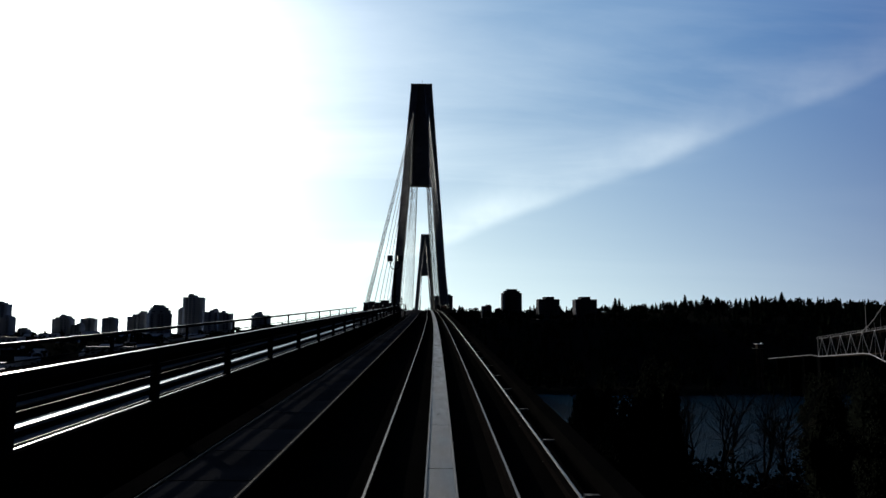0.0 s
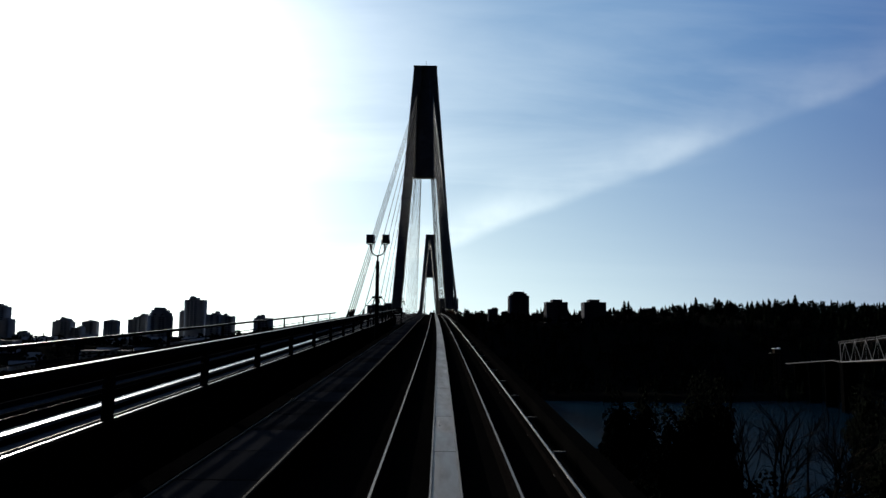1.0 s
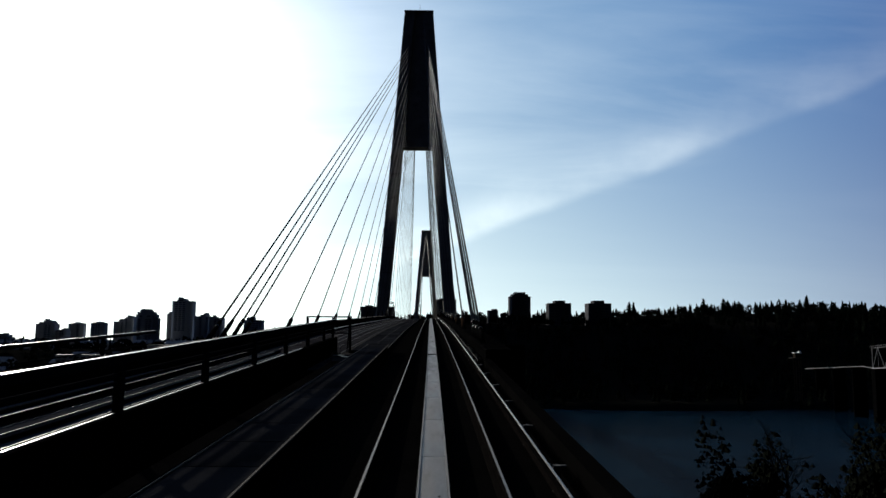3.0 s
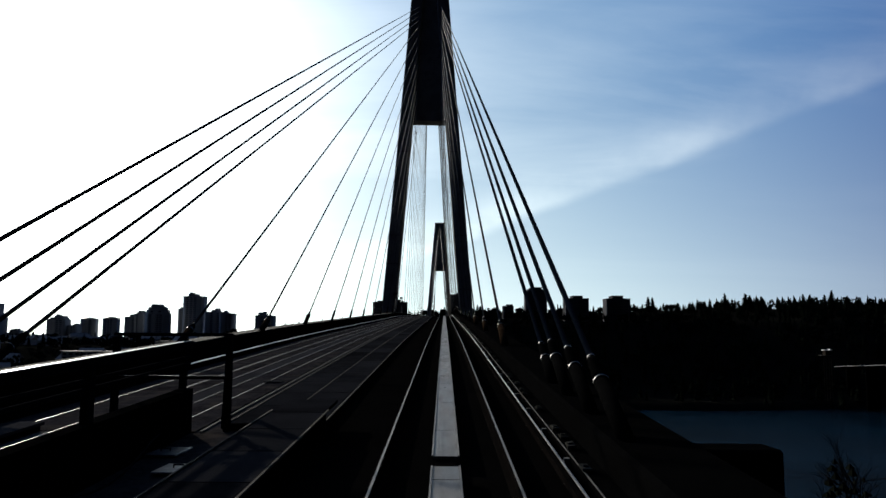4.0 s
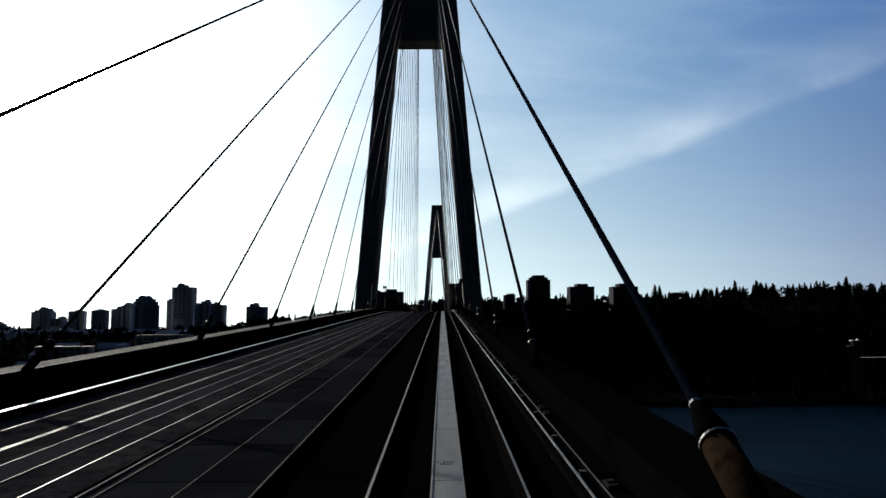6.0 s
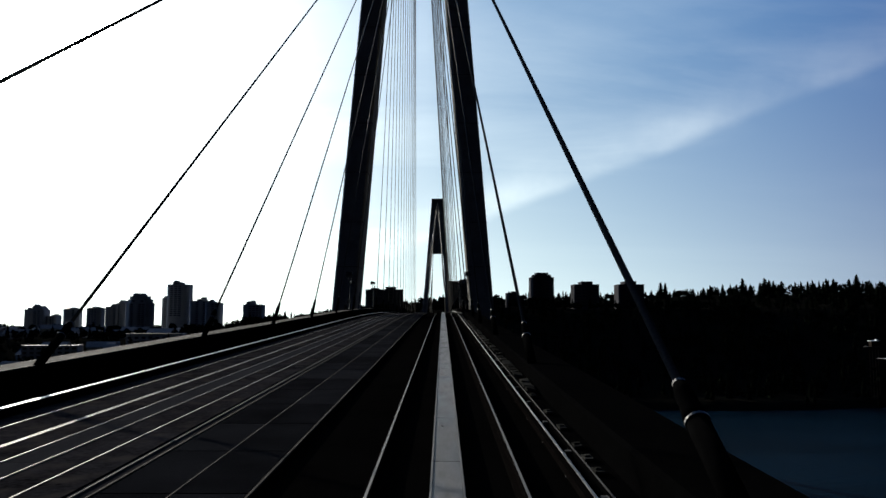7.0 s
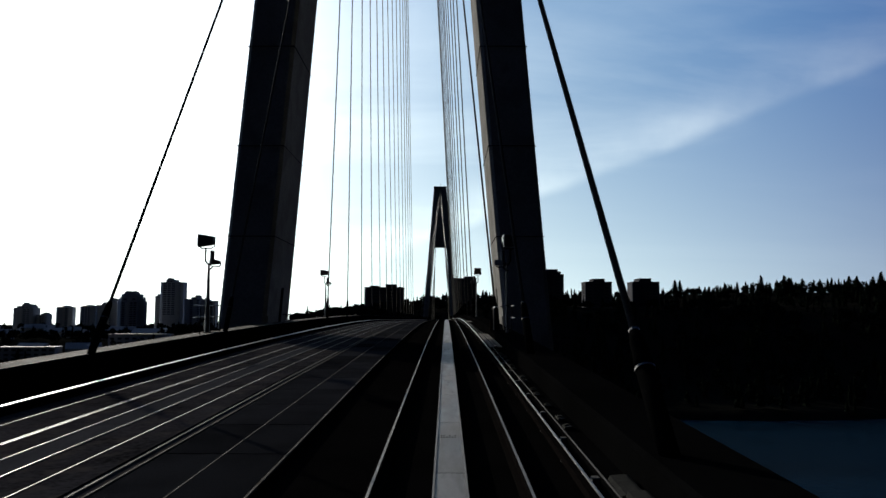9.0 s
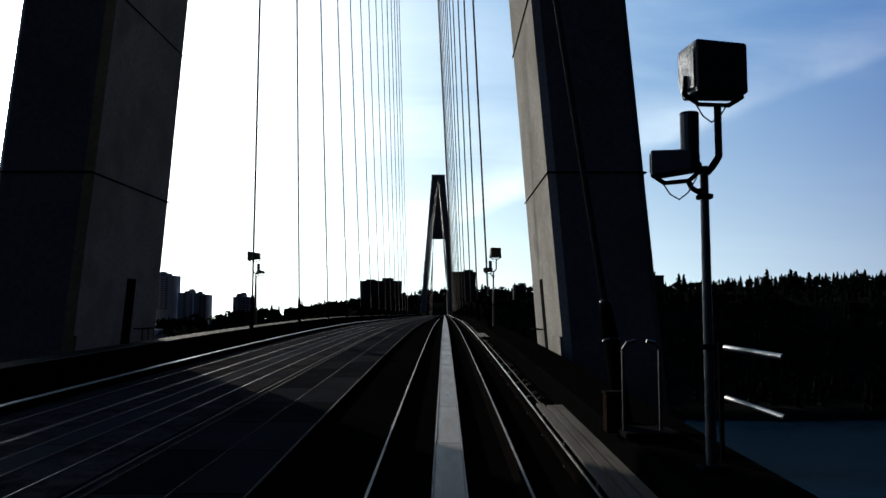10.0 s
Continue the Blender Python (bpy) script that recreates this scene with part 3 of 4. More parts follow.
    part("top_slab", boxes((-3.15, 3.15, -1.45, 1.45, top + 0.003, top + 0.25), bevel=0.05), CONCRETE, t)
    if y0 == 0.0:
        tower_fittings(t, half, depth)
    part("mast", rod(bmesh.new(), (0.2, 0, top + 0.2), (0.2, 0, top + 2.2), 0.04, 0.02), STEEL, t)
    return t


tower_near = tower(0.0, "tall grey concrete bridge tower with two leaning legs")
tower_far = tower(340.0, "tall concrete bridge tower across the river")

# ---- stay cables ----
XA_R, XA_L = 1.97, -7.77


def anchors():
    """Distance of each anchor from its tower: towards the bank, with four close together at the end, and over the river."""
    return [13.1] + [24.0 + 10.5 * k for k in range(10)] + [128.8, 130.4, 132.2, 134.0], [10.68 + 10.456 * k for k in range(14)]


def seat(i, river):
    """Height at which the stays enter the tower and their distance from its middle; river: those of the main span, which draw together upwards."""
    if river:
        z = 39.54 + 1.99 * i if i < 10 else 58.8 + 1.351 * (i - 10)
        return z, max(0.15, 2.726 - 0.115 * (z - 37.0))
    return 36.2 + 1.87 * i if i < 10 else 54.2 + 0.9 * (i - 10), 2.1


def lathe(rows, d, seg):
    """Turned body along d: rows of distance and radius."""
    bm = bmesh.new()
    side = d.cross(Vector((1, 0, 0))).normalized()
    up = d.cross(side)
    rings = [[bm.verts.new(d * s + (side * math.cos(a) + up * math.sin(a)) * r) for a in [2 * math.pi * k / seg for k in range(seg)]] for s, r in rows]
    for a, b in zip(rings, rings[1:]):
        for k in range(seg):
            f = bm.faces.new((a[k], a[(k + 1) % seg], b[(k + 1) % seg], b[k]))
            f.smooth = True
    bm.faces.new(rings[0][::-1])
    bm.faces.new(rings[-1])
    return bm


LIFT = {118.5: 0.42, 128.8: -0.3}     # how far some anchor tubes stand out


def stay_cable(y_tower, side, way, dist, head, fine):
    z_top, off = head
    ya = y_tower + way * (dist - (0.4 if side < 0 and way < 0 and dist == 24.0 else 0.0))
    xa = XA_R if side > 0 else XA_L
    if side > 0 and 40 < dist < 70:
        xa -= 0.085
    za = zt(ya) + 0.5
    lift = LIFT.get(dist, 0.0) if side > 0 else 0.0
    top = Vector((XC + side * off, y_tower + way * (2.3 - 0.022 * z_top), z_top))
    low = Vector((xa, ya, za))
    d = (top - low).normalized()
    c = thing("stay_cable", "black sheathed stay cable from tower to deck edge", "stay cable", "stay cables", at=low)
    length = (top - low).length
    k = 1.36 if dist > 125 else 1.0
    q = 1.0 if 90 < dist < 125 else 0.75
    r = 0.042 if dist > 100 else 0.037
    part("sheath", lathe([(1.1 * k + lift, r), (length, r)], d, 14 if fine else 8), SHEATH, c)
    # rust brown only from 90 to 125 m, near-black elsewhere
    tube = part("anchor_tube", lathe([(-0.25, 0.118 * q), (0.3, 0.118 * q), (0.86 * k + lift, 0.116 * q)], d, 18 if fine else 8), TUBE if 90 < dist < 125 else NEAR_BLACK, c, "rust-stained steel anchor tube" if 90 < dist < 125 else "near-black steel anchor tube")
    boot = part("boot", lathe([(0.862 * k + lift, 0.124 * q), (0.95 * k + lift, 0.118 * q), (1.06 * k + lift, 0.100 * q), (1.18 * k + lift, 0.074), (1.30 * k + lift, 0.052)], d, 16 if fine else 8), RUBBER, c, "black rubber boot")
    if fine:
        part("collar", rod(bmesh.new(), d * (0.858 * k + lift), d * (0.858 * k + lift + 0.02), 0.127 * q, 0.127 * q, 20), WHITE, tube, "pale clamp ring")
        part("clamp", rod(bmesh.new(), d * (1.29 * k + lift), d * (1.29 * k + lift + 0.03), 0.054, 0.054, 10), WHITE, boot, "pale end clamp")
    return c


for y_tower, back in ((0.0, -1), (340.0, 1)):
    for side in (-1, 1):
        back_d, main_d = anchors()
        for i, dist in enumerate(back_d):
            stay_cable(y_tower, side, back, dist, seat(i - 1, False), y_tower == 0.0)
        for i, dist in enumerate(main_d):
            stay_cable(y_tower, side, -back, dist, seat(i, True), y_tower == 0.0)

# ---- railings of the approach ----


def railing(x, y0, y1, gap, rails, z0, ztop, wide, first, label):
    r = thing("railing", label, "railing", "guideway railings")
    for k, (za, zb, t) in enumerate(rails):
        bar = sweep(rect(x - t, x + t, za, zb), y0, y1, STEEL, "top_rail" if k == 0 else "mid_rail", r, step=3)
        if k == 0:
            # strip added for the sun's glint, since the dark steel reflects nothing
            sweep(rect(x - t * 0.7, x + t * 0.7, zb + 0.001, zb + 0.006), y0, y1, GALV, "rail_glint", bar, step=3, label="bright strip standing for the sun's glint on the rail")
    y = first
    base = None
    while y < y1:
        if y >= y0:
            if base is None:
                base = part("post", boxes((-wide * 0.6, wide * 0.6, -wide, wide, z0, ztop), bevel=0.01), STEEL, r)
                ob = base
            else:
                ob = new("post", base.data)
                ob.parent = r
            ob.location = (x + xs(y), y, zt(y))
        y += gap


railing(-3.75, -260, -129.9, 3.7, ((1.10, 1.21, 0.05), (0.95, 0.99, 0.02), (0.85, 0.89, 0.02)), 0.3, 1.16, 0.08, -214.7 - 37, "dark steel railing between the guideways")
railing(-8.2, -260, DECK_0, 6.0, ((0.92, 1.0, 0.03), (0.60, 0.63, 0.02)), 0.4, 0.96, 0.06, -261.7, "dark steel railing along the far guideway")

# ---- lamps ----


def floodlight(parent, at, turn, w=0.52, h=0.42, d=0.34, taper=1.0):
    """Housing with a slanted back, yoke and safety loop, as parts of a lamp post."""
    m = Matrix.Translation(at) @ Matrix.Rotation(radians(turn), 4, "Z")
    bm = bmesh.new()
    prof = [(-d * 0.5, 0.0), (d * 0.32, 0.0), (d * 0.5, h * 0.35), (d * 0.5, h), (-d * 0.5, h)]
    a = [bm.verts.new(m @ Vector((-w / 2, y, z))) for y, z in prof]
    b = [bm.verts.new(m @ Vector((w / 2, y * taper, h * 0.42 + (z - h * 0.42) * taper))) for y, z in prof]
    bm.faces.new(a)
    bm.faces.new(b)
    for i in range(len(prof)):
        j = (i + 1) % len(prof)
        bm.faces.new((a[i], a[j], b[j], b[i]))
    bmesh.ops.bevel(bm, geom=bm.edges[:], offset=0.012, segments=1, affect="EDGES")
    body = part("housing", bm, HOUSING, parent, "black square floodlight housing")
    if taper < 1.0:
        pane = bmesh.new()
        for dx in (-0.016, -0.004):
            pane.faces.new([pane.verts.new(m @ Vector((-w / 2 + dx, y, z))) for y, z in ((-d * 0.4, h * 0.12), (d * 0.28, h * 0.12), (d * 0.4, h * 0.4), (d * 0.4, h * 0.88), (-d * 0.4, h * 0.88))])
        part("lens", pane, LENS, body, "pale floodlight lens")
    yoke = bmesh.new()
    pts = [m @ Vector(p) for p in ((-w / 2 - 0.02, 0, h * 0.4), (-w / 2 - 0.03, 0, 0.02), (-w * 0.3, 0, -0.05), (w * 0.3, 0, -0.05), (w / 2 + 0.03, 0, 0.02), (w / 2 + 0.02, 0, h * 0.4))]
    bent(yoke, pts, 0.018, 6)
    part("yoke", yoke, STEEL, body)
    loop = bmesh.new()
    bent(loop, [m @ Vector((-w * 0.38 + 0.07 * i, 0, -0.03 - 0.16 * math.sin(math.pi * i / 4))) for i in range(5)], 0.006, 5)
    part("safety_loop", loop, HOUSING, body)


def edge_lamp(x, y, s, label):
    """Post on the edge beam: a high head on a bent arm and a lower head turned inwards; s: side."""
    z0 = zt(y) + 0.5
    p = thing("lamp_post", label, "lamp post", "deck lamps", at=(x, y, z0))
    part("pole", rod(bmesh.new(), (0, 0, 0), (0, 0, 2.32), 0.042 if s > 0 else 0.085, 0.032, 14), GALV, p)
    part("base_plate", boxes((-0.10, 0.10, -0.10, 0.10, 0.0, 0.03), bevel=0.008), STEEL, p)
    arm = bmesh.new()
    curve = [(0, 0, 2.24)] + [(s * (0.12 - 0.12 * math.cos(a)), 0, 2.26 + 0.14 * (1 - math.cos(a)) ** 1.5) for a in [math.pi * i / 12 for i in range(1, 7)]] + [(s * 0.12, 0, 2.81)]
    part("upper_arm", bent(arm, curve, 0.028, 10), STEEL, p)
    floodlight(p, (s * 0.09, 0, 2.86), 8 * s, w=0.42 if s > 0 else 0.52, h=0.42, d=0.33, taper=0.94 if s > 0 else 0.66)
    arm = bmesh.new()
    part("lower_arm", bent(arm, [(0, 0, 2.14), (-s * 0.05, 0, 2.12), (-s * 0.10, 0, 2.15), (-s * 0.13, 0, 2.22)], 0.022, 8), STEEL, p)
    floodlight(p, (-s * 0.21, 0.02, 2.25), -35 * s, w=0.32, h=0.20, d=0.26, taper=0.8 if s > 0 else 0.55)
    can = part("ballast_can", rod(bmesh.new(), (-s * 0.13, -0.08, 2.28), (-s * 0.13, -0.08, 2.71), 0.069, 0.072, 14), HOUSING, p)
    part("can_cap", rod(bmesh.new(), (-s * 0.13, -0.08, 2.712), (-s * 0.13, -0.08, 2.725), 0.076, 0.068, 14), STEEL, can)
    for z in (0.9, 2.06) if s > 0 else (1.7,):
        part("clamp", boxes((-0.055, 0.055, -0.05, 0.05, z, z + 0.04), bevel=0.008), STEEL, p)


for y_r, y_l in ((-15.2, -15.3), (11.0, 13.6)):
    edge_lamp(2.15, y_r, 1, "galvanised post with black floodlights on the bridge edge")
    edge_lamp(-7.76 if y_l < 0 else -8.35, y_l, -1, "galvanised post with black floodlights on the bridge edge")


def twin_lamp(x, y):
    """Guyed post between the guideways with two floodlights on a U-shaped arm."""
    z0 = zt(y) - 0.6
    p = thing("lamp_post", "guyed post with two floodlights on a forked arm", "lamp post", at=(x + xs(y), y, z0))
    h = 4.45
    part("pole", rod(bmesh.new(), (0, 0, 0), (0, 0, h), 0.10, 0.09, 14), STEEL, p)
    part("stem", rod(bmesh.new(), (0, 0, h), (0, 0, h + 0.26), 0.04, 0.04, 10), STEEL, p)
    arm = bmesh.new()
    r = 0.33
    pts = [(r * math.cos(a), 0, h + 0.26 + r + r * math.sin(a)) for a in [math.pi + math.pi * i / 12 for i in range(13)]]
    pts = [(-r, 0, h + 0.75)] + pts + [(r, 0, h + 0.75)]
    bent(arm, pts, 0.033, 10)
    part("forked_arm", arm, STEEL, p)
    for s in (-1, 1):
        part("socket", rod(bmesh.new(), (s * r, 0, h + 0.62), (s * r, 0, h + 0.80), 0.05, 0.05, 10), STEEL, p)
        floodlight(p, (s * (r + 0.03), 0, h + 0.86), 12 * s, w=0.36, h=0.42, d=0.28)
    wires = bmesh.new()
    bent(wires, [(-0.2, 0, h + 0.36), (-0.27, 0, h + 0.05), (-0.26, 0, h - 0.18), (-0.18, 0, h - 0.32), (-0.08, 0, h - 0.34)], 0.007, 5)
    bent(wires, [(0.3, 0, h + 0.45), (0.3, 0, h - 0.1), (0.2, 0, h - 0.3), (0.08, 0, h - 0.34)], 0.007, 5)
    part("cable", wires, HOUSING, p)
    zc = 2.7
    part("guy_collar", boxes((-0.24, 0.24, -0.06, 0.06, zc - 0.04, zc + 0.06), (-0.06, 0.06, -0.24, 0.24, zc - 0.04, zc + 0.06), bevel=0.01), STEEL, p)
    for sx, sy in ((-1, 0), (1, 0), (0.3, 1), (-0.3, -1)):
        part("guy_rod", rod(bmesh.new(), (sx * 0.22, sy * 0.22, zc), (sx * 0.88, sy * 0.88, 1.80), 0.014, 0.014, 6), STEEL, p)
        part("guy_strut", rod(bmesh.new(), (sx * 0.3, sy * 0.3, 0.12), (sx * 0.88, sy * 0.88, 1.83), 0.014, 0.014, 6), STEEL, p)
    part("bracket", boxes((-1.0, 1.0, -1.0, 1.0, 0.0, 0.16), bevel=0.02), STEEL, p)


twin_lamp(-2.87, -164.5)

# ---- the truss bridge upstream ----


def truss_bridge():
    """Cantilever truss on a slant across the river: the bottom chord hangs low at its pier, the top chord climbs to a peak there."""
    b = thing("truss_bridge", "old pale steel cantilever truss bridge across the river", "bridge", at=(0, 0, 0))
    w, panel, y_end, y_peak, y_low = 10.0, 19.5, 290.0, 148.0, 6.0

    def xa(y):
        return 257.6 + 0.222 * (y - 290.0)

    def low(y):
        v = abs(y - y_peak)
        return -20.6 + 0.045 * (290.0 - max(y, y_peak)) - 6.4 * (1 - smooth(8, 52, v))

    def deck_z(y):
        return -9.05 + 0.044 * (290.0 - max(y, y_peak))

    def crown(y):
        return deck_z(y) + 23.0 * max(0.0, 1 - abs(y - y_peak) / 58.0) ** 1.5

    def bar(name, dx, y0, z0, y1, z1, r):
        # near truss pale as if sunlit, far one dark so it hardly shows
        part(name, rod(bmesh.new(), (xa(y0) + dx, y0, z0), (xa(y1) + dx, y1, z1), r, r, 6), OLDSTEEL if dx else TRUSS, b)

    for dx in (0.0, w):
        bar("end_post", dx, y_end, low(y_end), y_end, deck_z(y_end), 0.15)
        bar("approach_girder", dx, 443.0, -26.3, 308.0, -20.0, 0.17)
        bar("approach_girder", dx, 308.0, -20.0, y_end, low(y_end), 0.17)
        y = y_end
        while y > y_low:
            y2, ym = y - panel, y - panel / 2
            bar("bottom_chord", dx, y, low(y), ym, low(ym), 0.30)
            bar("bottom_chord", dx, ym, low(ym), y2, low(y2), 0.30)
            bar("diagonal", dx, y, low(y), ym, deck_z(ym), 0.13)
            bar("diagonal", dx, ym, deck_z(ym), y2, low(y2), 0.13)
            bar("hanger", dx, ym, low(ym), ym, deck_z(ym), 0.05)
            bar("top_chord", dx, y, deck_z(y), y2, deck_z(y2), 0.11)
            for a, c in ((y, ym), (ym, y2)):
                if crown(a) > deck_z(a) + 0.3 or crown(c) > deck_z(c) + 0.3:
                    bar("peak_chord", dx, a, crown(a), c, crown(c), 0.17)
                    bar("peak_post", dx, c, deck_z(c), c, crown(c), 0.06)
            y = y2
        for k in range(46):
            y = y_end + 3 - 3.2 * k
            bar("railing_post", dx, y, deck_z(y), y, deck_z(y) + 1.3, 0.07)
        bar("hand_rail", dx, y_end + 3, deck_z(y_end) + 1.2, y_peak, deck_z(y_peak) + 1.2, 0.06)
    n = int((443 - y_low) / panel) + 1
    for k in range(n):
        y = y_low + panel * k
        zz = deck_z(y) if y < 291 else -26.3 + (443 - y) * 0.046
        part("floor_beam", boxes((xa(y), xa(y) + w, y - 0.4, y + 0.4, zz - 0.5, zz)), OLDSTEEL, b)
    for y in (y_end, y_peak, y_low):
        part("pier", boxes((xa(y), xa(y) + w, y - 2, y + 2, -60, low(y) - 0.5), bevel=0.2), NEAR_BLACK, b)
    for y in (330, 372, 415):
        part("trestle", boxes((xa(y) + 0.5, xa(y) + w - 0.5, y - 0.6, y + 0.6, -60, -26.9 + (443 - y) * 0.046), bevel=0.1), NEAR_BLACK, b)
    part("lamp_mast", rod(bmesh.new(), (xa(195), 195, deck_z(195)), (xa(195), 195, deck_z(195) + 14), 0.22, 0.12, 6), TRUSS, b)


truss_bridge()


def control_cabin():
    """Small cabin on tall legs by the end of the truss bridge, its roof bright in the sun."""
    c = thing("control_cabin", "small cabin with a white roof on steel legs by the river", "cabin", at=(264.0, 397.0, 0.0))
    part("roof", boxes((-2.6, 2.6, -2.2, 2.2, -13.7, -13.3), (1.2, 2.4, -1.0, 1.0, -13.3, -12.6), bevel=0.05), SHEET, c)
    part("body", boxes((-2.0, 2.0, -1.8, 1.8, -16.9, -13.71), bevel=0.05), OLDSTEEL, c)
    part("balcony", boxes((-5.0, 2.4, -2.4, 2.4, -17.2, -16.91), bevel=0.04), EDGE_GREY, c)
    for dx in (-1.8, 1.8):
        for dy in (-1.6, 1.6):
            part("leg", rod(bmesh.new(), (dx, dy, ground_z(264, 397) - 1), (dx, dy, -17.21), 0.16, 0.14, 8), OLDSTEEL, c)


control_cabin()

# ---- apartment towers on the far shore ----


def prism(w, d, z0, z1, cut, cx=0.0, cy=0.0):
    """Upright block with cut corners."""
    bm = bmesh.new()
    x, y = w / 2, d / 2
    loop = [(-x + cut, -y), (x - cut, -y), (x, -y + cut), (x, y - cut), (x - cut, y), (-x + cut, y), (-x, y - cut), (-x, -y + cut)]
    a = [bm.verts.new((cx + u, cy + v, z0)) for u, v in loop]
    b = [bm.verts.new((cx + u, cy + v, z1)) for u, v in loop]
    bm.faces.new(a[::-1])
    bm.faces.new(b)
    for k in range(8):
        bm.faces.new((a[k], a[(k + 1) % 8], b[(k + 1) % 8], b[k]))
    return bm


def copies(bm, material, parent, name, places):
    """One small part repeated on one mesh."""
    first = None
    for at in places:
        if first is None:
            ob = first = part(name, bm, material, parent)
        else:
            ob = new(name, first.data)
            ob.parent = parent
        ob.location = at


def storeys(t, w, d, cx, z_low, z_high, seed, slab, storey=2.9):
    """Window bays and balconies on the front of a block, floor by floor."""
    rnd = random.Random(seed)
    rows = []
    z = z_high - storey
    while z > z_low and len(rows) < 15:
        rows.append(z)
        z -= storey
    bays = max(3, int(w / 5))
    step = w * 0.9 / bays
    kinds = [rnd.choice("wwb") for _ in range(bays)]
    win = [(cx - w * 0.45 + step * (i + 0.5), -d / 2, r) for i in range(bays) for r in rows if kinds[i] == "w"]
    bal = [(cx - w * 0.45 + step * (i + 0.5), -d / 2, r) for i in range(bays) for r in rows if kinds[i] == "b"]
    copies(boxes((-step * 0.36, step * 0.36, -0.08, 0.06, 0.7, 2.2)), GLASS, t, "window", win)
    copies(boxes((-step * 0.46, step * 0.46, -1.5, 0.05, -0.1, 0.1), (-step * 0.46, step * 0.46, -1.5, -1.42, 0.1, 1.0), (-step * 0.3, step * 0.3, -0.06, 0.04, 0.2, 2.2)), slab, t, "balcony", bal)
    side = 1 if rnd.random() < 0.5 else -1
    copies(boxes((-0.9, 0.9, -d * 0.2, d * 0.14, -0.1, 0.1), (-0.9, 0.9, -d * 0.2, -d * 0.2 + 0.1, 0.1, 1.0)), slab, t, "balcony", [(cx + side * (w / 2 + 0.5), 0, r) for r in rows])


def apartment_tower(x, y, blocks, d=22, wall=None, detail=True, roof="", turn=0.0, cut=2.0, label="grey apartment tower with balconies on the far shore"):
    """blocks: (offset, width, roof height), the first the widest; roof: "hip" for a low pyramid."""
    wall = wall or TOWERWALL
    z0 = ground_z(x, y + d / 2) - 2
    t = thing("apartment_tower", label, "apartment tower", "skyline towers", at=(x, y + d / 2, z0))
    t.rotation_euler = (0, 0, radians(turn))
    for k, (cx, w, top) in enumerate(blocks):
        dd = d - 0.8 * k
        h = top - z0
        part("wall" if k == 0 else "tier", prism(w, dd, 0, h, min(cut, w * 0.2), cx), wall, t)
        part("roof_parapet", prism(w + 0.5, dd + 0.5, h + 0.004, h + 0.6, min(cut, w * 0.2), cx), wall, t)
        if detail and k < 2:
            storeys(t, w - 2 * min(cut, w * 0.2), dd, cx, 2.0, h - 0.5, int(abs(x) * 7 + k), BALCONY if wall is TOWERWALL else wall)
    if detail and wall is TOWERWALL:
        # lift heads, plant rooms and masts on the roof
        rnd = random.Random(int(abs(x) * 3 + abs(y)))
        cx, w, top = blocks[-1]
        for _ in range(rnd.randrange(2, 5)):
            a, u = rnd.uniform(1.2, w * 0.16 + 1.2), cx + rnd.uniform(-0.36, 0.36) * w
            part("roof_plant", boxes((u - a, u + a, -d * 0.25, d * 0.1, top - z0 + 0.604, top - z0 + rnd.uniform(1.3, 3.2)), bevel=0.08), wall, t)
        u = cx + rnd.uniform(-0.3, 0.3) * w
        part("roof_mast", rod(bmesh.new(), (u, 0, top - z0 + 0.6), (u, 0, top - z0 + rnd.uniform(4, 7)), 0.16, 0.06, 5), STEEL, t)
    if roof == "hip":
        cx, w, top = blocks[0]
        part("roof", rod(bmesh.new(), (cx, 0, top - z0 + 0.6), (cx, 0, top - z0 + 3.8), w * 0.62, w * 0.12, 4), ROOF, t)
    return t


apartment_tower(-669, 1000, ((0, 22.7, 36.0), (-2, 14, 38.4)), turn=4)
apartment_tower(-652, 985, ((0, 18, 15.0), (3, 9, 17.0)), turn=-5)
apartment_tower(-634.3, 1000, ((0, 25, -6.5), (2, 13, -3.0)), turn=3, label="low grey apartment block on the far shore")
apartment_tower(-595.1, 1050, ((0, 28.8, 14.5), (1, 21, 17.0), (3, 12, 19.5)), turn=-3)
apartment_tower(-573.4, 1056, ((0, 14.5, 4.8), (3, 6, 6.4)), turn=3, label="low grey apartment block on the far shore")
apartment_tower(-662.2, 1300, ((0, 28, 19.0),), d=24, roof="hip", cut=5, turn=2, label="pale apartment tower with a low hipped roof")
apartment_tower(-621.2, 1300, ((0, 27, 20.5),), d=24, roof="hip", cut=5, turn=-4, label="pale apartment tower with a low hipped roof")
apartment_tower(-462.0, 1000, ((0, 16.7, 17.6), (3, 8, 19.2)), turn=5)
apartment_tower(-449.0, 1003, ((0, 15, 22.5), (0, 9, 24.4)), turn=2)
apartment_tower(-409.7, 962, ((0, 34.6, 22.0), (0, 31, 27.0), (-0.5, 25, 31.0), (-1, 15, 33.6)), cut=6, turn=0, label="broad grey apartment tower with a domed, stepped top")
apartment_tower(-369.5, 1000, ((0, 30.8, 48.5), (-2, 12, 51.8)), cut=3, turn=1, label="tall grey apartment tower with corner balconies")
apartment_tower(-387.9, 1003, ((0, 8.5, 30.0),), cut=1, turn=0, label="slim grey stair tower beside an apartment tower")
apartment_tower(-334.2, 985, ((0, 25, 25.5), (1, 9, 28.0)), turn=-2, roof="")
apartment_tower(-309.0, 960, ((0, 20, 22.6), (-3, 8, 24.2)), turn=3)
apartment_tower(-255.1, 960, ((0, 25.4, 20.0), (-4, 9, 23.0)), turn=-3)
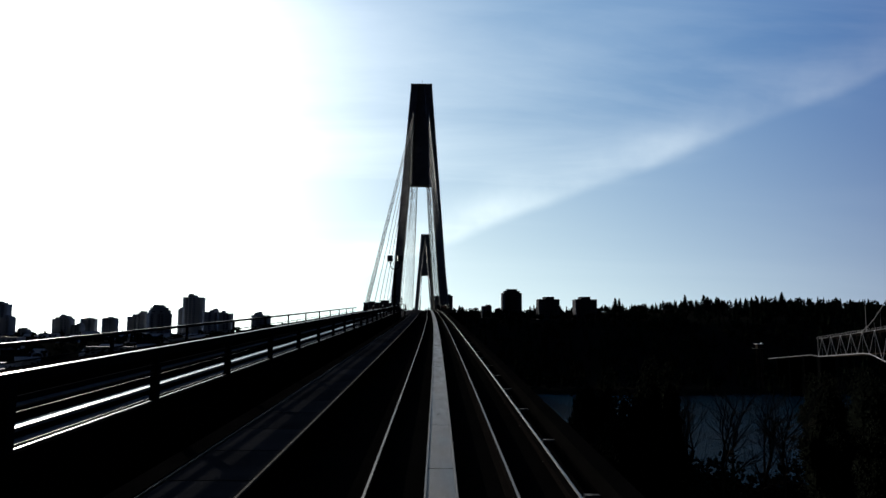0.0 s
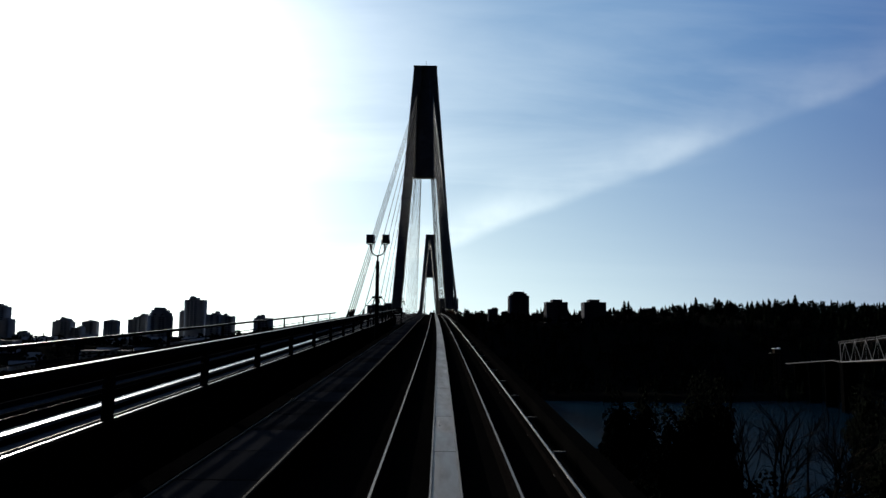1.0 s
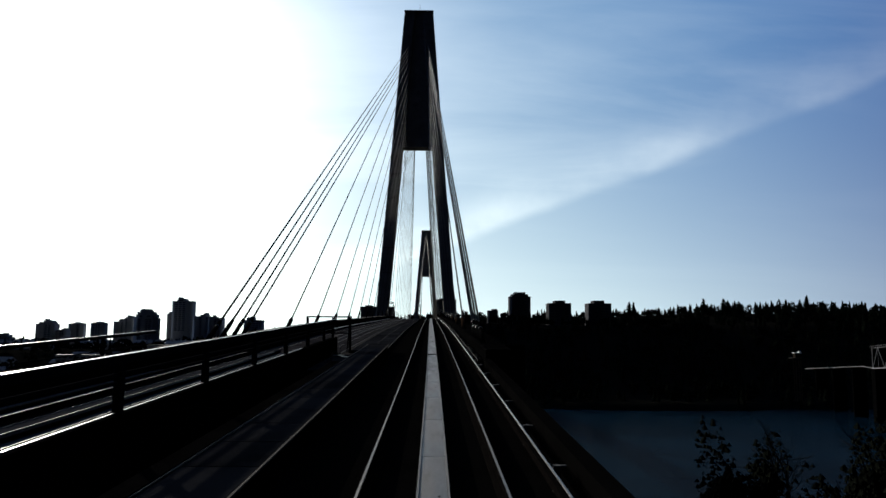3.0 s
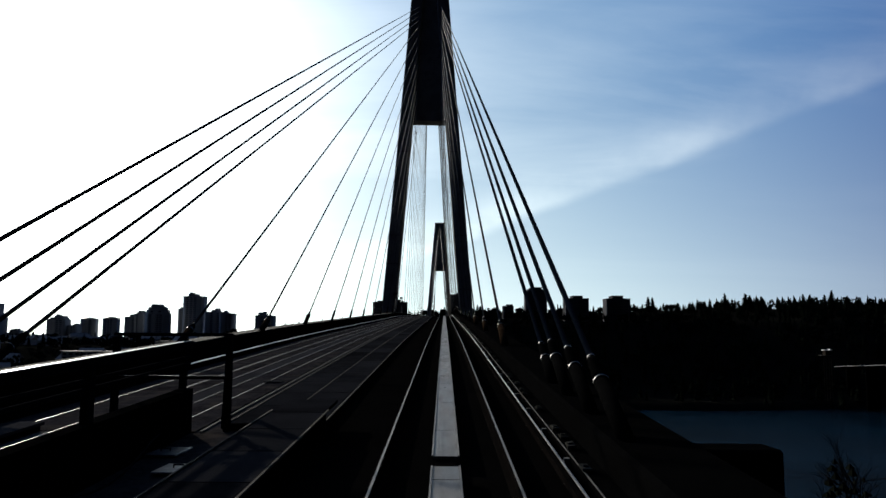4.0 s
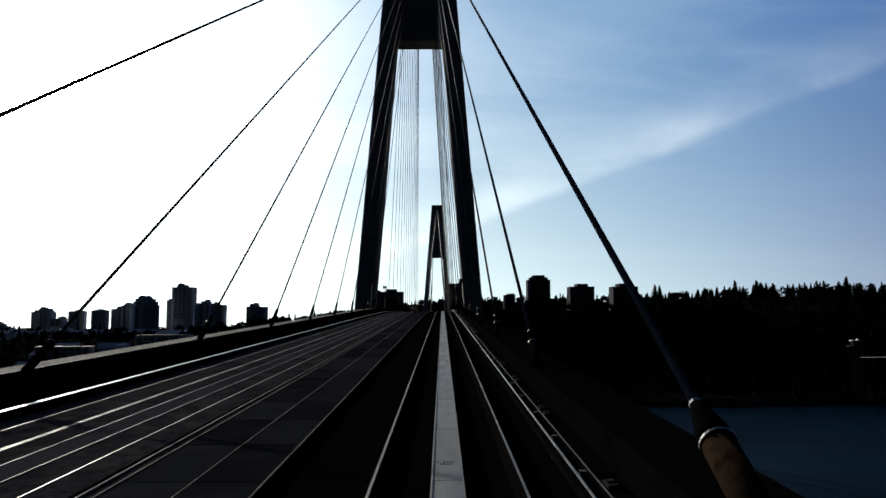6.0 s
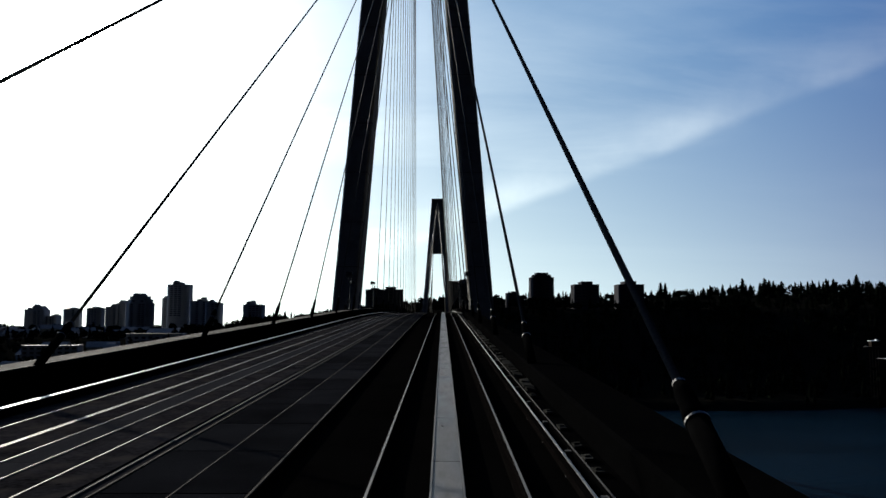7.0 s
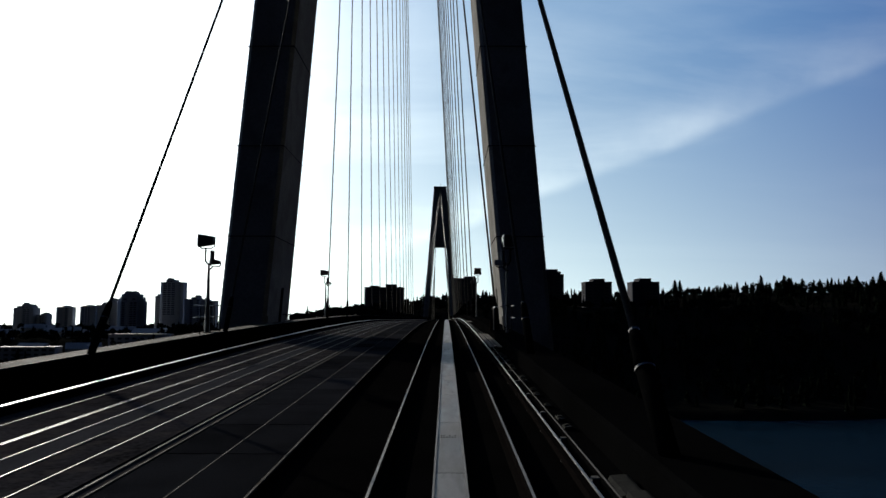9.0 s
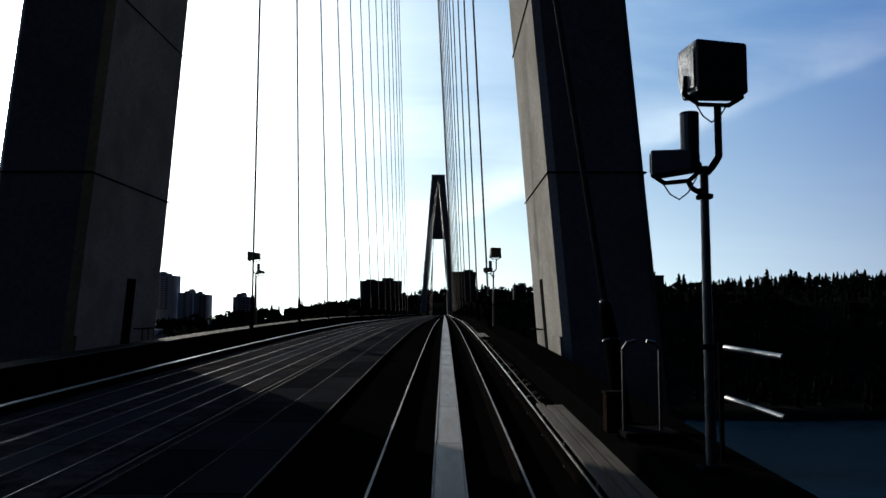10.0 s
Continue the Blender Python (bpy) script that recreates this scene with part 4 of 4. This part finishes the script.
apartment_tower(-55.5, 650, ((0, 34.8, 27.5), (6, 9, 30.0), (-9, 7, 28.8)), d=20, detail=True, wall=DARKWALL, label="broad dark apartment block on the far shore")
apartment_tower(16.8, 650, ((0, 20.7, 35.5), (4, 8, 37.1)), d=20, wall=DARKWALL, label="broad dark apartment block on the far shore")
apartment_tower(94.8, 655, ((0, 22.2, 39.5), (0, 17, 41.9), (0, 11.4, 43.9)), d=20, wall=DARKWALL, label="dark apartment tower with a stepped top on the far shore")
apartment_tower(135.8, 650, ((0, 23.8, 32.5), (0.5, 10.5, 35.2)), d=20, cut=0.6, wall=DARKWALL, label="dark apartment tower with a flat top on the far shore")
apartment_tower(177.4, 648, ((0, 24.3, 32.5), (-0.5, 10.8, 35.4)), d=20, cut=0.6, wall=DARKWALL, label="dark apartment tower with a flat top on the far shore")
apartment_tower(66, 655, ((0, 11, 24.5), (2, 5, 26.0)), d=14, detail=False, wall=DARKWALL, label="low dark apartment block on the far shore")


def low_block(x, y, w, d, h, turn):
    """Flat-roofed low building on the west bank with a row of windows."""
    z0 = ground_z(x, y) - 0.5
    t = thing("low_building", "long low building with a pale flat roof on the far bank", "building", "bank buildings", at=(x, y, z0))
    t.rotation_euler = (0, 0, radians(turn))
    part("wall", boxes((-w / 2, w / 2, -d / 2, d / 2, 0, h), bevel=0.1), TOWERWALL, t)
    part("roof", boxes((-w / 2 - 0.5, w / 2 + 0.5, -d / 2 - 0.5, d / 2 + 0.5, h + 0.004, h + 0.5), bevel=0.1), ROOF, t)
    n = int(w / 5)
    copies(boxes((-1.5, 1.5, -0.08, 0.06, 0, 1.5)), GLASS, t, "window", [(-w / 2 + w * (i + 0.5) / n, -d / 2, r) for i in range(n) for r in [2.0 + 3.2 * j for j in range(max(1, int(h / 3.4)))]])


for x, y, w, d, h, turn in ((-330, 430, 46, 18, 8, 6), (-385, 470, 60, 20, 6, -4), (-300, 520, 40, 16, 11, 10), (-260, 455, 34, 14, 7, -8), (-430, 560, 52, 18, 12, 3), (-235, 560, 44, 16, 9, 5)):
    low_block(x, y, w, d, h, turn)


def house(x, y, w, d, h, turn):
    """A small house with a gabled roof on the west bank."""
    z0 = ground_z(x, y) - 0.5
    t = thing("house", "low house with a pale gabled roof on the far bank", "house", "bank houses", at=(x, y, z0))
    t.rotation_euler = (0, 0, radians(turn))
    part("wall", boxes((-w / 2, w / 2, -d / 2, d / 2, 0, h)), TOWERWALL, t)
    bm = bmesh.new()
    a = [bm.verts.new(v) for v in ((-w / 2 - 0.4, -d / 2 - 0.5, h), (-w / 2 - 0.4, d / 2 + 0.5, h), (-w / 2 - 0.4, 0, h + d * 0.32))]
    b = [bm.verts.new(v) for v in ((w / 2 + 0.4, -d / 2 - 0.5, h), (w / 2 + 0.4, d / 2 + 0.5, h), (w / 2 + 0.4, 0, h + d * 0.32))]
    bm.faces.new(a)
    bm.faces.new(b)
    for i in range(3):
        j = (i + 1) % 3
        bm.faces.new((a[i], a[j], b[j], b[i]))
    part("roof", bm, ROOF, t)


def houses():
    rnd = random.Random(11)
    for _ in range(46):
        y = rnd.uniform(430, 930)
        house(-(y + 70) * rnd.uniform(0.34, 0.72), y, rnd.uniform(10, 24), rnd.uniform(9, 15), rnd.uniform(4, 8), rnd.uniform(-30, 30))


houses()

# ---- trees ----


def conifer(verts, faces, x, y, z, h, r, rnd, tiers=6, full=0.85, notch=(0.35, 0.6)):
    """A conifer with drooping, uneven tiers, added to lists."""
    k = 7
    for t in range(tiers):
        f0, f1 = t / tiers, min((t + 1.7) / tiers, 1.0)
        zb, zt_ = z + h * (0.10 + 0.9 * f0), z + h * (0.10 + 0.9 * f1)
        rr = r * (1 - f0) ** full + 0.15
        base = len(verts)
        a0 = rnd.uniform(0, 6.28)
        ox, oy = rnd.uniform(-0.08, 0.08) * r, rnd.uniform(-0.08, 0.08) * r
        verts.append((x + ox, y + oy, zt_))
        for j in range(2 * k):
            q = rr * (rnd.uniform(0.75, 1.25) if j % 2 == 0 else rnd.uniform(*notch))
            a = a0 + math.pi * j / k
            verts.append((x + ox + q * math.cos(a), y + oy + q * math.sin(a), zb - (0.10 * rr if j % 2 == 0 else -0.12 * rr) * rnd.uniform(0.5, 1.5)))
        for j in range(2 * k):
            faces.append((base, base + 1 + j, base + 1 + (j + 1) % (2 * k)))


def clump_tree(verts, faces, x, y, z, h, r, rnd, n=26, leaf=1.0):
    """A broad crown of many small leaf clumps."""
    for _ in range(n):
        u = Vector((rnd.gauss(0, 1), rnd.gauss(0, 1), rnd.gauss(0, 1))).normalized() * rnd.uniform(0.3, 1.0) ** 0.5
        c = Vector((x + u.x * r, y + u.y * r, z + h * 0.62 + u.z * h * 0.38))
        s = r * leaf * rnd.uniform(0.22, 0.42)
        base = len(verts)
        for v in ((1, 0, 0), (-1, 0, 0), (0, 1, 0), (0, -1, 0), (0, 0, 1), (0, 0, -1)):
            verts.append(tuple(c + Vector(v) * s * rnd.uniform(0.6, 1.4)))
        for f in ((0, 2, 4), (2, 1, 4), (1, 3, 4), (3, 0, 4), (2, 0, 5), (1, 2, 5), (3, 1, 5), (0, 3, 5)):
            faces.append(tuple(base + i for i in f))


def woods():
    rnd = random.Random(5)
    verts, faces = [], []
    for k in range(5200):
        y = rnd.uniform(400, 1250) if k < 3400 else rnd.uniform(372, 660)
        x = rnd.uniform(-0.75, 0.85) * (y + 240)
        if x < -180 and rnd.random() < 0.62:
            continue
        if abs(x + 3) < 14 and y < 520:
            continue
        z = ground_z(x, y)
        left = x < -60
        ridge = y > 560
        stand = noise.noise(Vector((x * 0.012, y * 0.012, 3.0)))
        if rnd.random() < (0.12 if left else 0.66 + 0.4 * max(stand, 0)):
            h = rnd.uniform(9, 15) if left else rnd.uniform(7, 13) + 6 * smooth(330, 420, x)
            conifer(verts, faces, x, y, z, h, h * rnd.uniform(0.16, 0.26), rnd, 7, 0.8, (0.5, 0.8))
        else:
            clump_tree(verts, faces, x, y, z, rnd.uniform(6, 11) if left else rnd.uniform(5, 9.5) + 7 * smooth(330, 420, x), rnd.uniform(2.8, 5.5), rnd, 34 if ridge else 10, 0.8 if ridge else 1.0)
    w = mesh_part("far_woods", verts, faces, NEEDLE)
    tagged(w, "dark mixed woods covering the far shore and bluff", "woods", kind="stuff")


woods()


def ridge_conifer(x, y, top, spread, seed):
    """A tall single conifer standing out of the woods."""
    rnd = random.Random(seed)
    z = ground_z(x, y) - 0.5
    h = top - z
    t = thing("conifer", "tall dark conifer rising above the woods", "conifer", "ridge conifers", at=(x, y, z))
    part("trunk", rod(bmesh.new(), (0, 0, 0), (0, 0, h * 0.97), 0.35, 0.04, 8), BARK, t)
    v, f = [], []
    conifer(v, f, 0, 0, h * 0.18, h * 0.82, spread * 1.9, rnd, 17, 0.75, (0.5, 0.8))
    mesh_part("crown", v, f, NEEDLE, t)


for i, (x, top, r) in enumerate(((333, 46.8, 3.6), (357.6, 46.9, 4.6), (362.4, 44.5, 4.2), (241.9, 41.9, 3.8), (247.3, 41.5, 3.0), (426.2, 46.4, 3.4), (434, 46.4, 3.4),
                                 (460, 51.2, 4.4), (277.8, 34.7, 3.4), (290.4, 34.1, 3.2), (295.8, 32.9, 3.0), (341.7, 39, 3.4), (376.7, 43.3, 4.6), (143.4, 30.9, 3.0), (192.8, 32.7, 3.0), (451.3, 45.8, 3.8))):
    ridge_conifer(x, 780, top, r, 140 + i)


def bare_tree(x, y, h, seed):
    """A leafless tree: tapered trunk, limbs and fine twigs."""
    rnd = random.Random(seed)
    z = ground_z(x, y) - 0.5
    t = thing("bare_tree", "tall leafless tree on the river bank", "tree", "bank trees", at=(x, y, z))
    trunk, limbs, twigs = bmesh.new(), [], ([], [])

    def stick(a, b, r0, r1, n=4):
        vs, fs = twigs
        d = (b - a).normalized()
        s = d.orthogonal().normalized()
        u = d.cross(s)
        base = len(vs)
        for p, r in ((a, r0), (b, r1)):
            for k in range(n):
                q = 2 * math.pi * k / n
                vs.append(tuple(p + s * (r * math.cos(q)) + u * (r * math.sin(q))))
        for k in range(n):
            fs.append((base + k, base + (k + 1) % n, base + n + (k + 1) % n, base + n + k))

    def grow(p, d, length, r, level):
        segs = 3
        for i in range(segs):
            q = p + d * (length / segs)
            stick(p, q, r * (1 - 0.25 * i / segs), r * (1 - 0.25 * (i + 1) / segs), 5 if level < 2 else 3)
            if level < 4:
                for _ in range(2 if level < 3 else 2):
                    e = (d + Vector((rnd.gauss(0, 0.55), rnd.gauss(0, 0.55), rnd.gauss(0.1, 0.35)))).normalized()
                    grow(q, e, length * rnd.uniform(0.5, 0.72), r * 0.5, level + 1)
            d = (d + Vector((rnd.gauss(0, 0.12), rnd.gauss(0, 0.12), 0.05))).normalized()
            p = q

    rod(trunk, (0, 0, 0), (0, 0, h * 0.36), h * 0.017, h * 0.012, 8)
    part("trunk", trunk, BARK, t)
    grow(Vector((0, 0, h * 0.35)), Vector((0.03, 0, 1)).normalized(), h * 0.34, h * 0.011, 1)
    mesh_part("crown", twigs[0], twigs[1], BARK, t)


for i, (x, y, h) in enumerate(((60, -22, 25), (66, -16, 28), (74, -30, 29), (100, -34, 28), (86, -20, 25), (40, -97, 32), (50.5, -86, 31), (58, -84, 29), (64, -80, 31),
                               (17.5, -112, 26), (15, -104, 25), (17, -92, 22), (20, -84, 20), (45, -76, 24))):
    bare_tree(x, y, h, 20 + i)


def bank_tree(x, y, h, r, seed):
    """A dense ivy-grown tree: trunk, limbs and a ragged crown of clumps."""
    rnd = random.Random(seed)
    z = ground_z(x, y) - 0.5
    t = thing("bank_tree", "dense dark tree on the river bank", "tree", "bank trees", at=(x, y, z))
    tr = bmesh.new()
    rod(tr, (0, 0, 0), (0, 0, h * 0.6), h * 0.018, h * 0.010, 8)
    for k in range(6):
        a = rnd.uniform(0, 6.28)
        zb = h * rnd.uniform(0.3, 0.55)
        rod(tr, (0, 0, zb), (r * 0.6 * math.cos(a), r * 0.6 * math.sin(a), zb + h * 0.2), h * 0.008, h * 0.003, 6)
    part("trunk", tr, BARK, t)
    v, f = [], []
    for _ in range(15000):
        u = Vector((rnd.gauss(0, 1), rnd.gauss(0, 1), rnd.gauss(0, 1))).normalized() * rnd.uniform(0.1, 1.0) ** 0.5
        w = 0.75 + 0.25 * math.sin(5 * u.x + seed) + 0.15 * math.sin(9 * u.z)
        c = Vector((u.x * r * w, u.y * r * w, h * 0.56 + u.z * h * 0.43 * w))
        s = rnd.uniform(0.10, 0.34)
        if _ % 5 == 0:
            c, s = Vector((0, 0, h * 0.54)) + (c - Vector((0, 0, h * 0.54))) * 0.72, rnd.uniform(0.7, 1.3)
        k = len(v)
        for q in ((1, 0, 0), (-0.5, 0.9, 0), (-0.5, -0.9, 0), (0, 0, 1.2)):
            v.append(tuple(c + Vector(q) * s * rnd.uniform(0.6, 1.5)))
        f += [(k, k + 1, k + 3), (k + 1, k + 2, k + 3), (k + 2, k, k + 3), (k, k + 2, k + 1)]
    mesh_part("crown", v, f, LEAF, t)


for i, (x, y, h, r) in enumerate(((26.5, -95, 37, 5.4), (31.5, -103, 37, 6.0), (37, -97, 35, 5.0), (72, -80, 33, 7), (84, -74, 34, 8), (101, -22, 31, 8), (113, -26, 32, 8), (126, -20, 31, 9), (140, -24, 32, 9), (156, -20, 31, 9))):
    bank_tree(x, y, h, r, 80 + i)


def thicket():
    """Undergrowth on the near bank."""
    rnd = random.Random(9)
    v, f = [], []
    for _ in range(420):
        x, y = rnd.uniform(26, 260), rnd.uniform(-135, -26)
        clump_tree(v, f, x, y, ground_z(x, y) - 1, rnd.uniform(6, 15), rnd.uniform(2.5, 5), rnd, 120, 0.36)
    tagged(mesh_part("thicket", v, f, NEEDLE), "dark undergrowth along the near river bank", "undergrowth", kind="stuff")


thicket()


def west_thicket():
    """Scrub and low trees on the near bank west of the line."""
    rnd = random.Random(19)
    v, f = [], []
    for _ in range(260):
        x, y = rnd.uniform(-250, -24), rnd.uniform(-150, -28)
        clump_tree(v, f, x, y, ground_z(x, y) - 1, rnd.uniform(5, 12), rnd.uniform(2.5, 5), rnd, 22)
    tagged(mesh_part("west_thicket", v, f, NEEDLE), "dark scrub along the near river bank west of the bridge", "undergrowth", kind="stuff")


west_thicket()

# ---- small things along the right-hand edge ----


def cable_trough():
    """Trough along the edge with short concrete lids, askew and partly missing; only cable clips before the lids begin."""
    t = thing("cable_trough", "concrete cable trough with loose broken lids beside the track", "cable trough")
    sweep(rect(1.55, 1.775, -0.16, 0.16), DECK_0, DECK_1, NEAR_BLACK, "trough", t)
    # lighter line laid on the trough where its edge catches light
    sweep(rect(1.548, 1.562, 0.162, 0.172), DECK_0, DECK_1, EDGE_GREY, "trough_edge", t)
    rnd = random.Random(3)
    shapes = {}

    def piece(name, k, bm, mat):
        if (name, k) not in shapes:
            shapes[name, k] = part(name, bm(), mat, t)
            return shapes[name, k]
        ob = new(name, shapes[name, k].data)
        ob.parent = t
        return ob

    def broken(k):
        r = random.Random(50 + k)
        bm = boxes((-0.085, 0.085, -0.22, 0.22, 0.0, 0.05), bevel=0.012)
        for v in bm.verts:
            v.co += Vector((r.uniform(-0.02, 0.02), r.uniform(-0.07, 0.07), r.uniform(-0.008, 0.008)))
        return bm

    y = DECK_0 + 0.5
    while y < 40:
        bare = y < -68 or y > -34
        hidden = -18.5 < y < -9.5 or 7 < y < 11.5
        if bare and rnd.random() < 0.5 and not hidden:
            ob = piece("cable_clip", 0, lambda: boxes((-0.045, 0.05, -0.12, 0.12, -0.02, 0.012), (-0.03, 0.03, -0.04, 0.04, 0.012, 0.03), bevel=0.005), LID)
        elif not bare and rnd.random() < 0.86:
            k = rnd.randrange(5)
            ob = piece("lid", k, lambda: broken(k), LID)
        else:
            ob = None
        if ob:
            ob.location = ((1.60 if bare else 1.645) + rnd.uniform(-0.02, 0.03), y + rnd.uniform(-0.04, 0.04), zt(y) + 0.185 + rnd.uniform(0, 0.02))
            ob.rotation_euler = (math.atan(grade(y)) + rnd.uniform(-0.05, 0.05), rnd.uniform(-0.14, 0.06), rnd.uniform(-0.06, 0.06))
        y += 0.60


cable_trough()


def hoop(x, y, s):
    """Hooped hand grip over a hatch, with a small cabinet."""
    z = zt(y) + 0.5
    h = thing("access_hoop", "steel grab hoop over a hatch on the edge beam", "grab hoop", "grab hoops", at=(x, y, z))
    part("hoop_rail", bent(bmesh.new(), [(-0.17, 0, 0), (-0.17, 0, 0.80), (-0.13, 0, 0.86), (-0.05, 0, 0.88)], 0.018, 8), GALV, h)
    part("hoop_rail", bent(bmesh.new(), [(0.17, 0, 0), (0.17, 0, 0.80), (0.13, 0, 0.86), (0.05, 0, 0.88)], 0.018, 8), GALV, h)
    part("hatch", boxes((-0.2, 0.3, -0.2, 0.3, 0.003, 0.06), bevel=0.01), STEEL, h)
    c = thing("cabinet", "small rusty junction cabinet beside the hoop", "cabinet", "cabinets", at=(x - 0.2, y + 0.28, z))
    part("body", boxes((-0.09, 0.09, -0.09, 0.09, 0.0, 0.36), bevel=0.01), TUBE, c)
    part("lid", boxes((-0.10, 0.10, -0.10, 0.10, 0.363, 0.39)), STEEL, c)


hoop(1.96, -13.9, 1)
hoop(-8.2, -13.6, -1)


def edge_guard(x, y0, y1, foot, posts):
    z = zt(y0) + 0.5
    g = thing("guard_rail", "short pale guard rail beside the lamp post", "guard rail", "guard rails", at=(x, y0, z))
    d = y1 - y0
    rise = zt(y1) - zt(y0)
    for h in (0.53, 0.92):
        part("bar", rod(bmesh.new(), (0, 0, h), (0, d, h + 0.5 * rise), 0.02, 0.02, 8), GALV, g)
    for y in posts:
        part("post", rod(bmesh.new(), (0, y, foot), (0, y, 0.97), 0.02, 0.02, 8), STEEL, g)


edge_guard(2.33, -16.1, -15.05, 0.0, (1.17,))
edge_guard(-8.0, -16.05, -12.95, -0.06, (0.75, 1.9, 3.04))


def timber_stack(x, y0, y1, label):
    """Planks laid over the trough beside the tower."""
    t = thing("plank_cover", label, "planks", "plank covers")
    for k, (wide, up) in enumerate(((0.10, 0.0), (0.09, 0.012), (0.11, 0.004), (0.08, 0.016))):
        a = x + k * 0.118
        sweep(rect(a, a + wide, 0.215 + up, 0.252 + up), y0 + 0.11 * ((k * 5) % 3), y1 - 0.09 * ((k * 7) % 4), PLANK, "plank", t, step=1.0)


timber_stack(1.43, -18.2, -10.0, "weathered timber planks over the cable trough")
timber_stack(1.43, 7.5, 11.0, "weathered timber planks over the cable trough")


def deck_plate(x, y, w, l, z, label):
    p = thing("cover_plate", label, "cover plate", "cover plates", at=(x, y, zt(y) + z))
    part("plate", boxes((-w / 2, w / 2, -l / 2, l / 2, 0, 0.025), bevel=0.006), GALV, p)
    part("handle", bent(bmesh.new(), [(-0.06, 0, 0.02), (-0.06, 0, 0.06), (0.06, 0, 0.06), (0.06, 0, 0.02)], 0.008, 6), STEEL, p)


deck_plate(-3.5, -131.5, 0.5, 0.7, -0.16, "pale steel cover plate on the deck")


def joint_box(x, y, label):
    b = thing("junction_box", label, "junction box", "junction boxes", at=(x, y, zt(y) - 0.15))
    part("body", boxes((-0.18, 0.18, -0.25, 0.25, 0, 0.45), bevel=0.015), STEEL, b)
    part("lid", boxes((-0.2, 0.2, -0.27, 0.27, 0.453, 0.48), bevel=0.005), STEEL, b)


joint_box(-6.7, -131.6, "dark steel junction box on the deck")
joint_box(-3.95, -131.4, "dark steel junction box on the deck")
deck_plate(-2.95, -132.6, 0.45, 0.6, -0.14, "pale steel cover plate on the deck")


def end_barrier(y):
    """Two-rail barrier across the gap between the guideways, where the deck begins."""
    g = thing("end_barrier", "dark steel barrier across the gap between the tracks", "barrier", at=(0, y, zt(y)))
    for x in (-4.9, -3.86, -3.16):
        part("post", boxes((x - 0.05, x + 0.05, -0.05, 0.05, -0.16, 1.27), bevel=0.008), STEEL, g)
    for z in (0.62, 1.275):
        bar = part("rail", boxes((-4.95, -3.10, -0.03, 0.03, z, z + 0.05), bevel=0.008), STEEL, g)
        # same added strip for the glint on top of the bar
        part("rail_glint", boxes((-4.94, -3.12, -0.014, 0.014, z + 0.051, z + 0.055)), GALV, bar, "bright strip standing for the sun's glint on the rail")
    part("brace", rod(bmesh.new(), (-3.30, 0.25, -0.16), (-3.20, 0.03, 1.0), 0.025, 0.025, 8), STEEL, g)


end_barrier(-129.85)


def loose_hose():
    """A slack cable hose looping over the gap between the guideways."""
    h = thing("cable_hose", "slack grey cable hose lying beside the walkway", "cable hose")
    pts = []
    for i in range(25):
        u = i / 24
        y = -140.5 + 8.0 * u
        pts.append((-2.75 - 0.5 * u + 0.06 * math.sin(9 * u), y, zt(y) + 0.16 + 0.10 * math.sin(14 * u)))
    part("hose", bent(bmesh.new(), pts, 0.011, 8), STEEL, h)


loose_hose()


def drain_grate(x, y, w, l):
    g = thing("drain_grate", "pale steel drain grate let into the paved slab", "drain grate", at=(x, y, zt(y) - 0.137))
    part("frame", boxes((-w / 2, w / 2, -l / 2, -l / 2 + 0.03, 0, 0.02), (-w / 2, w / 2, l / 2 - 0.03, l / 2, 0, 0.02), (-w / 2, -w / 2 + 0.03, -l / 2 + 0.03, l / 2 - 0.03, 0, 0.02), (w / 2 - 0.03, w / 2, -l / 2 + 0.03, l / 2 - 0.03, 0, 0.02)), DULL, g)
    copies(boxes((-0.012, 0.012, -l / 2 + 0.03, l / 2 - 0.03, 0, 0.018)), DULL, g, "bar", [(-w / 2 + 0.05 + k * 0.045, 0, 0) for k in range(int((w - 0.08) / 0.045))])


drain_grate(-3.92, -123.0, 0.40, 0.78)
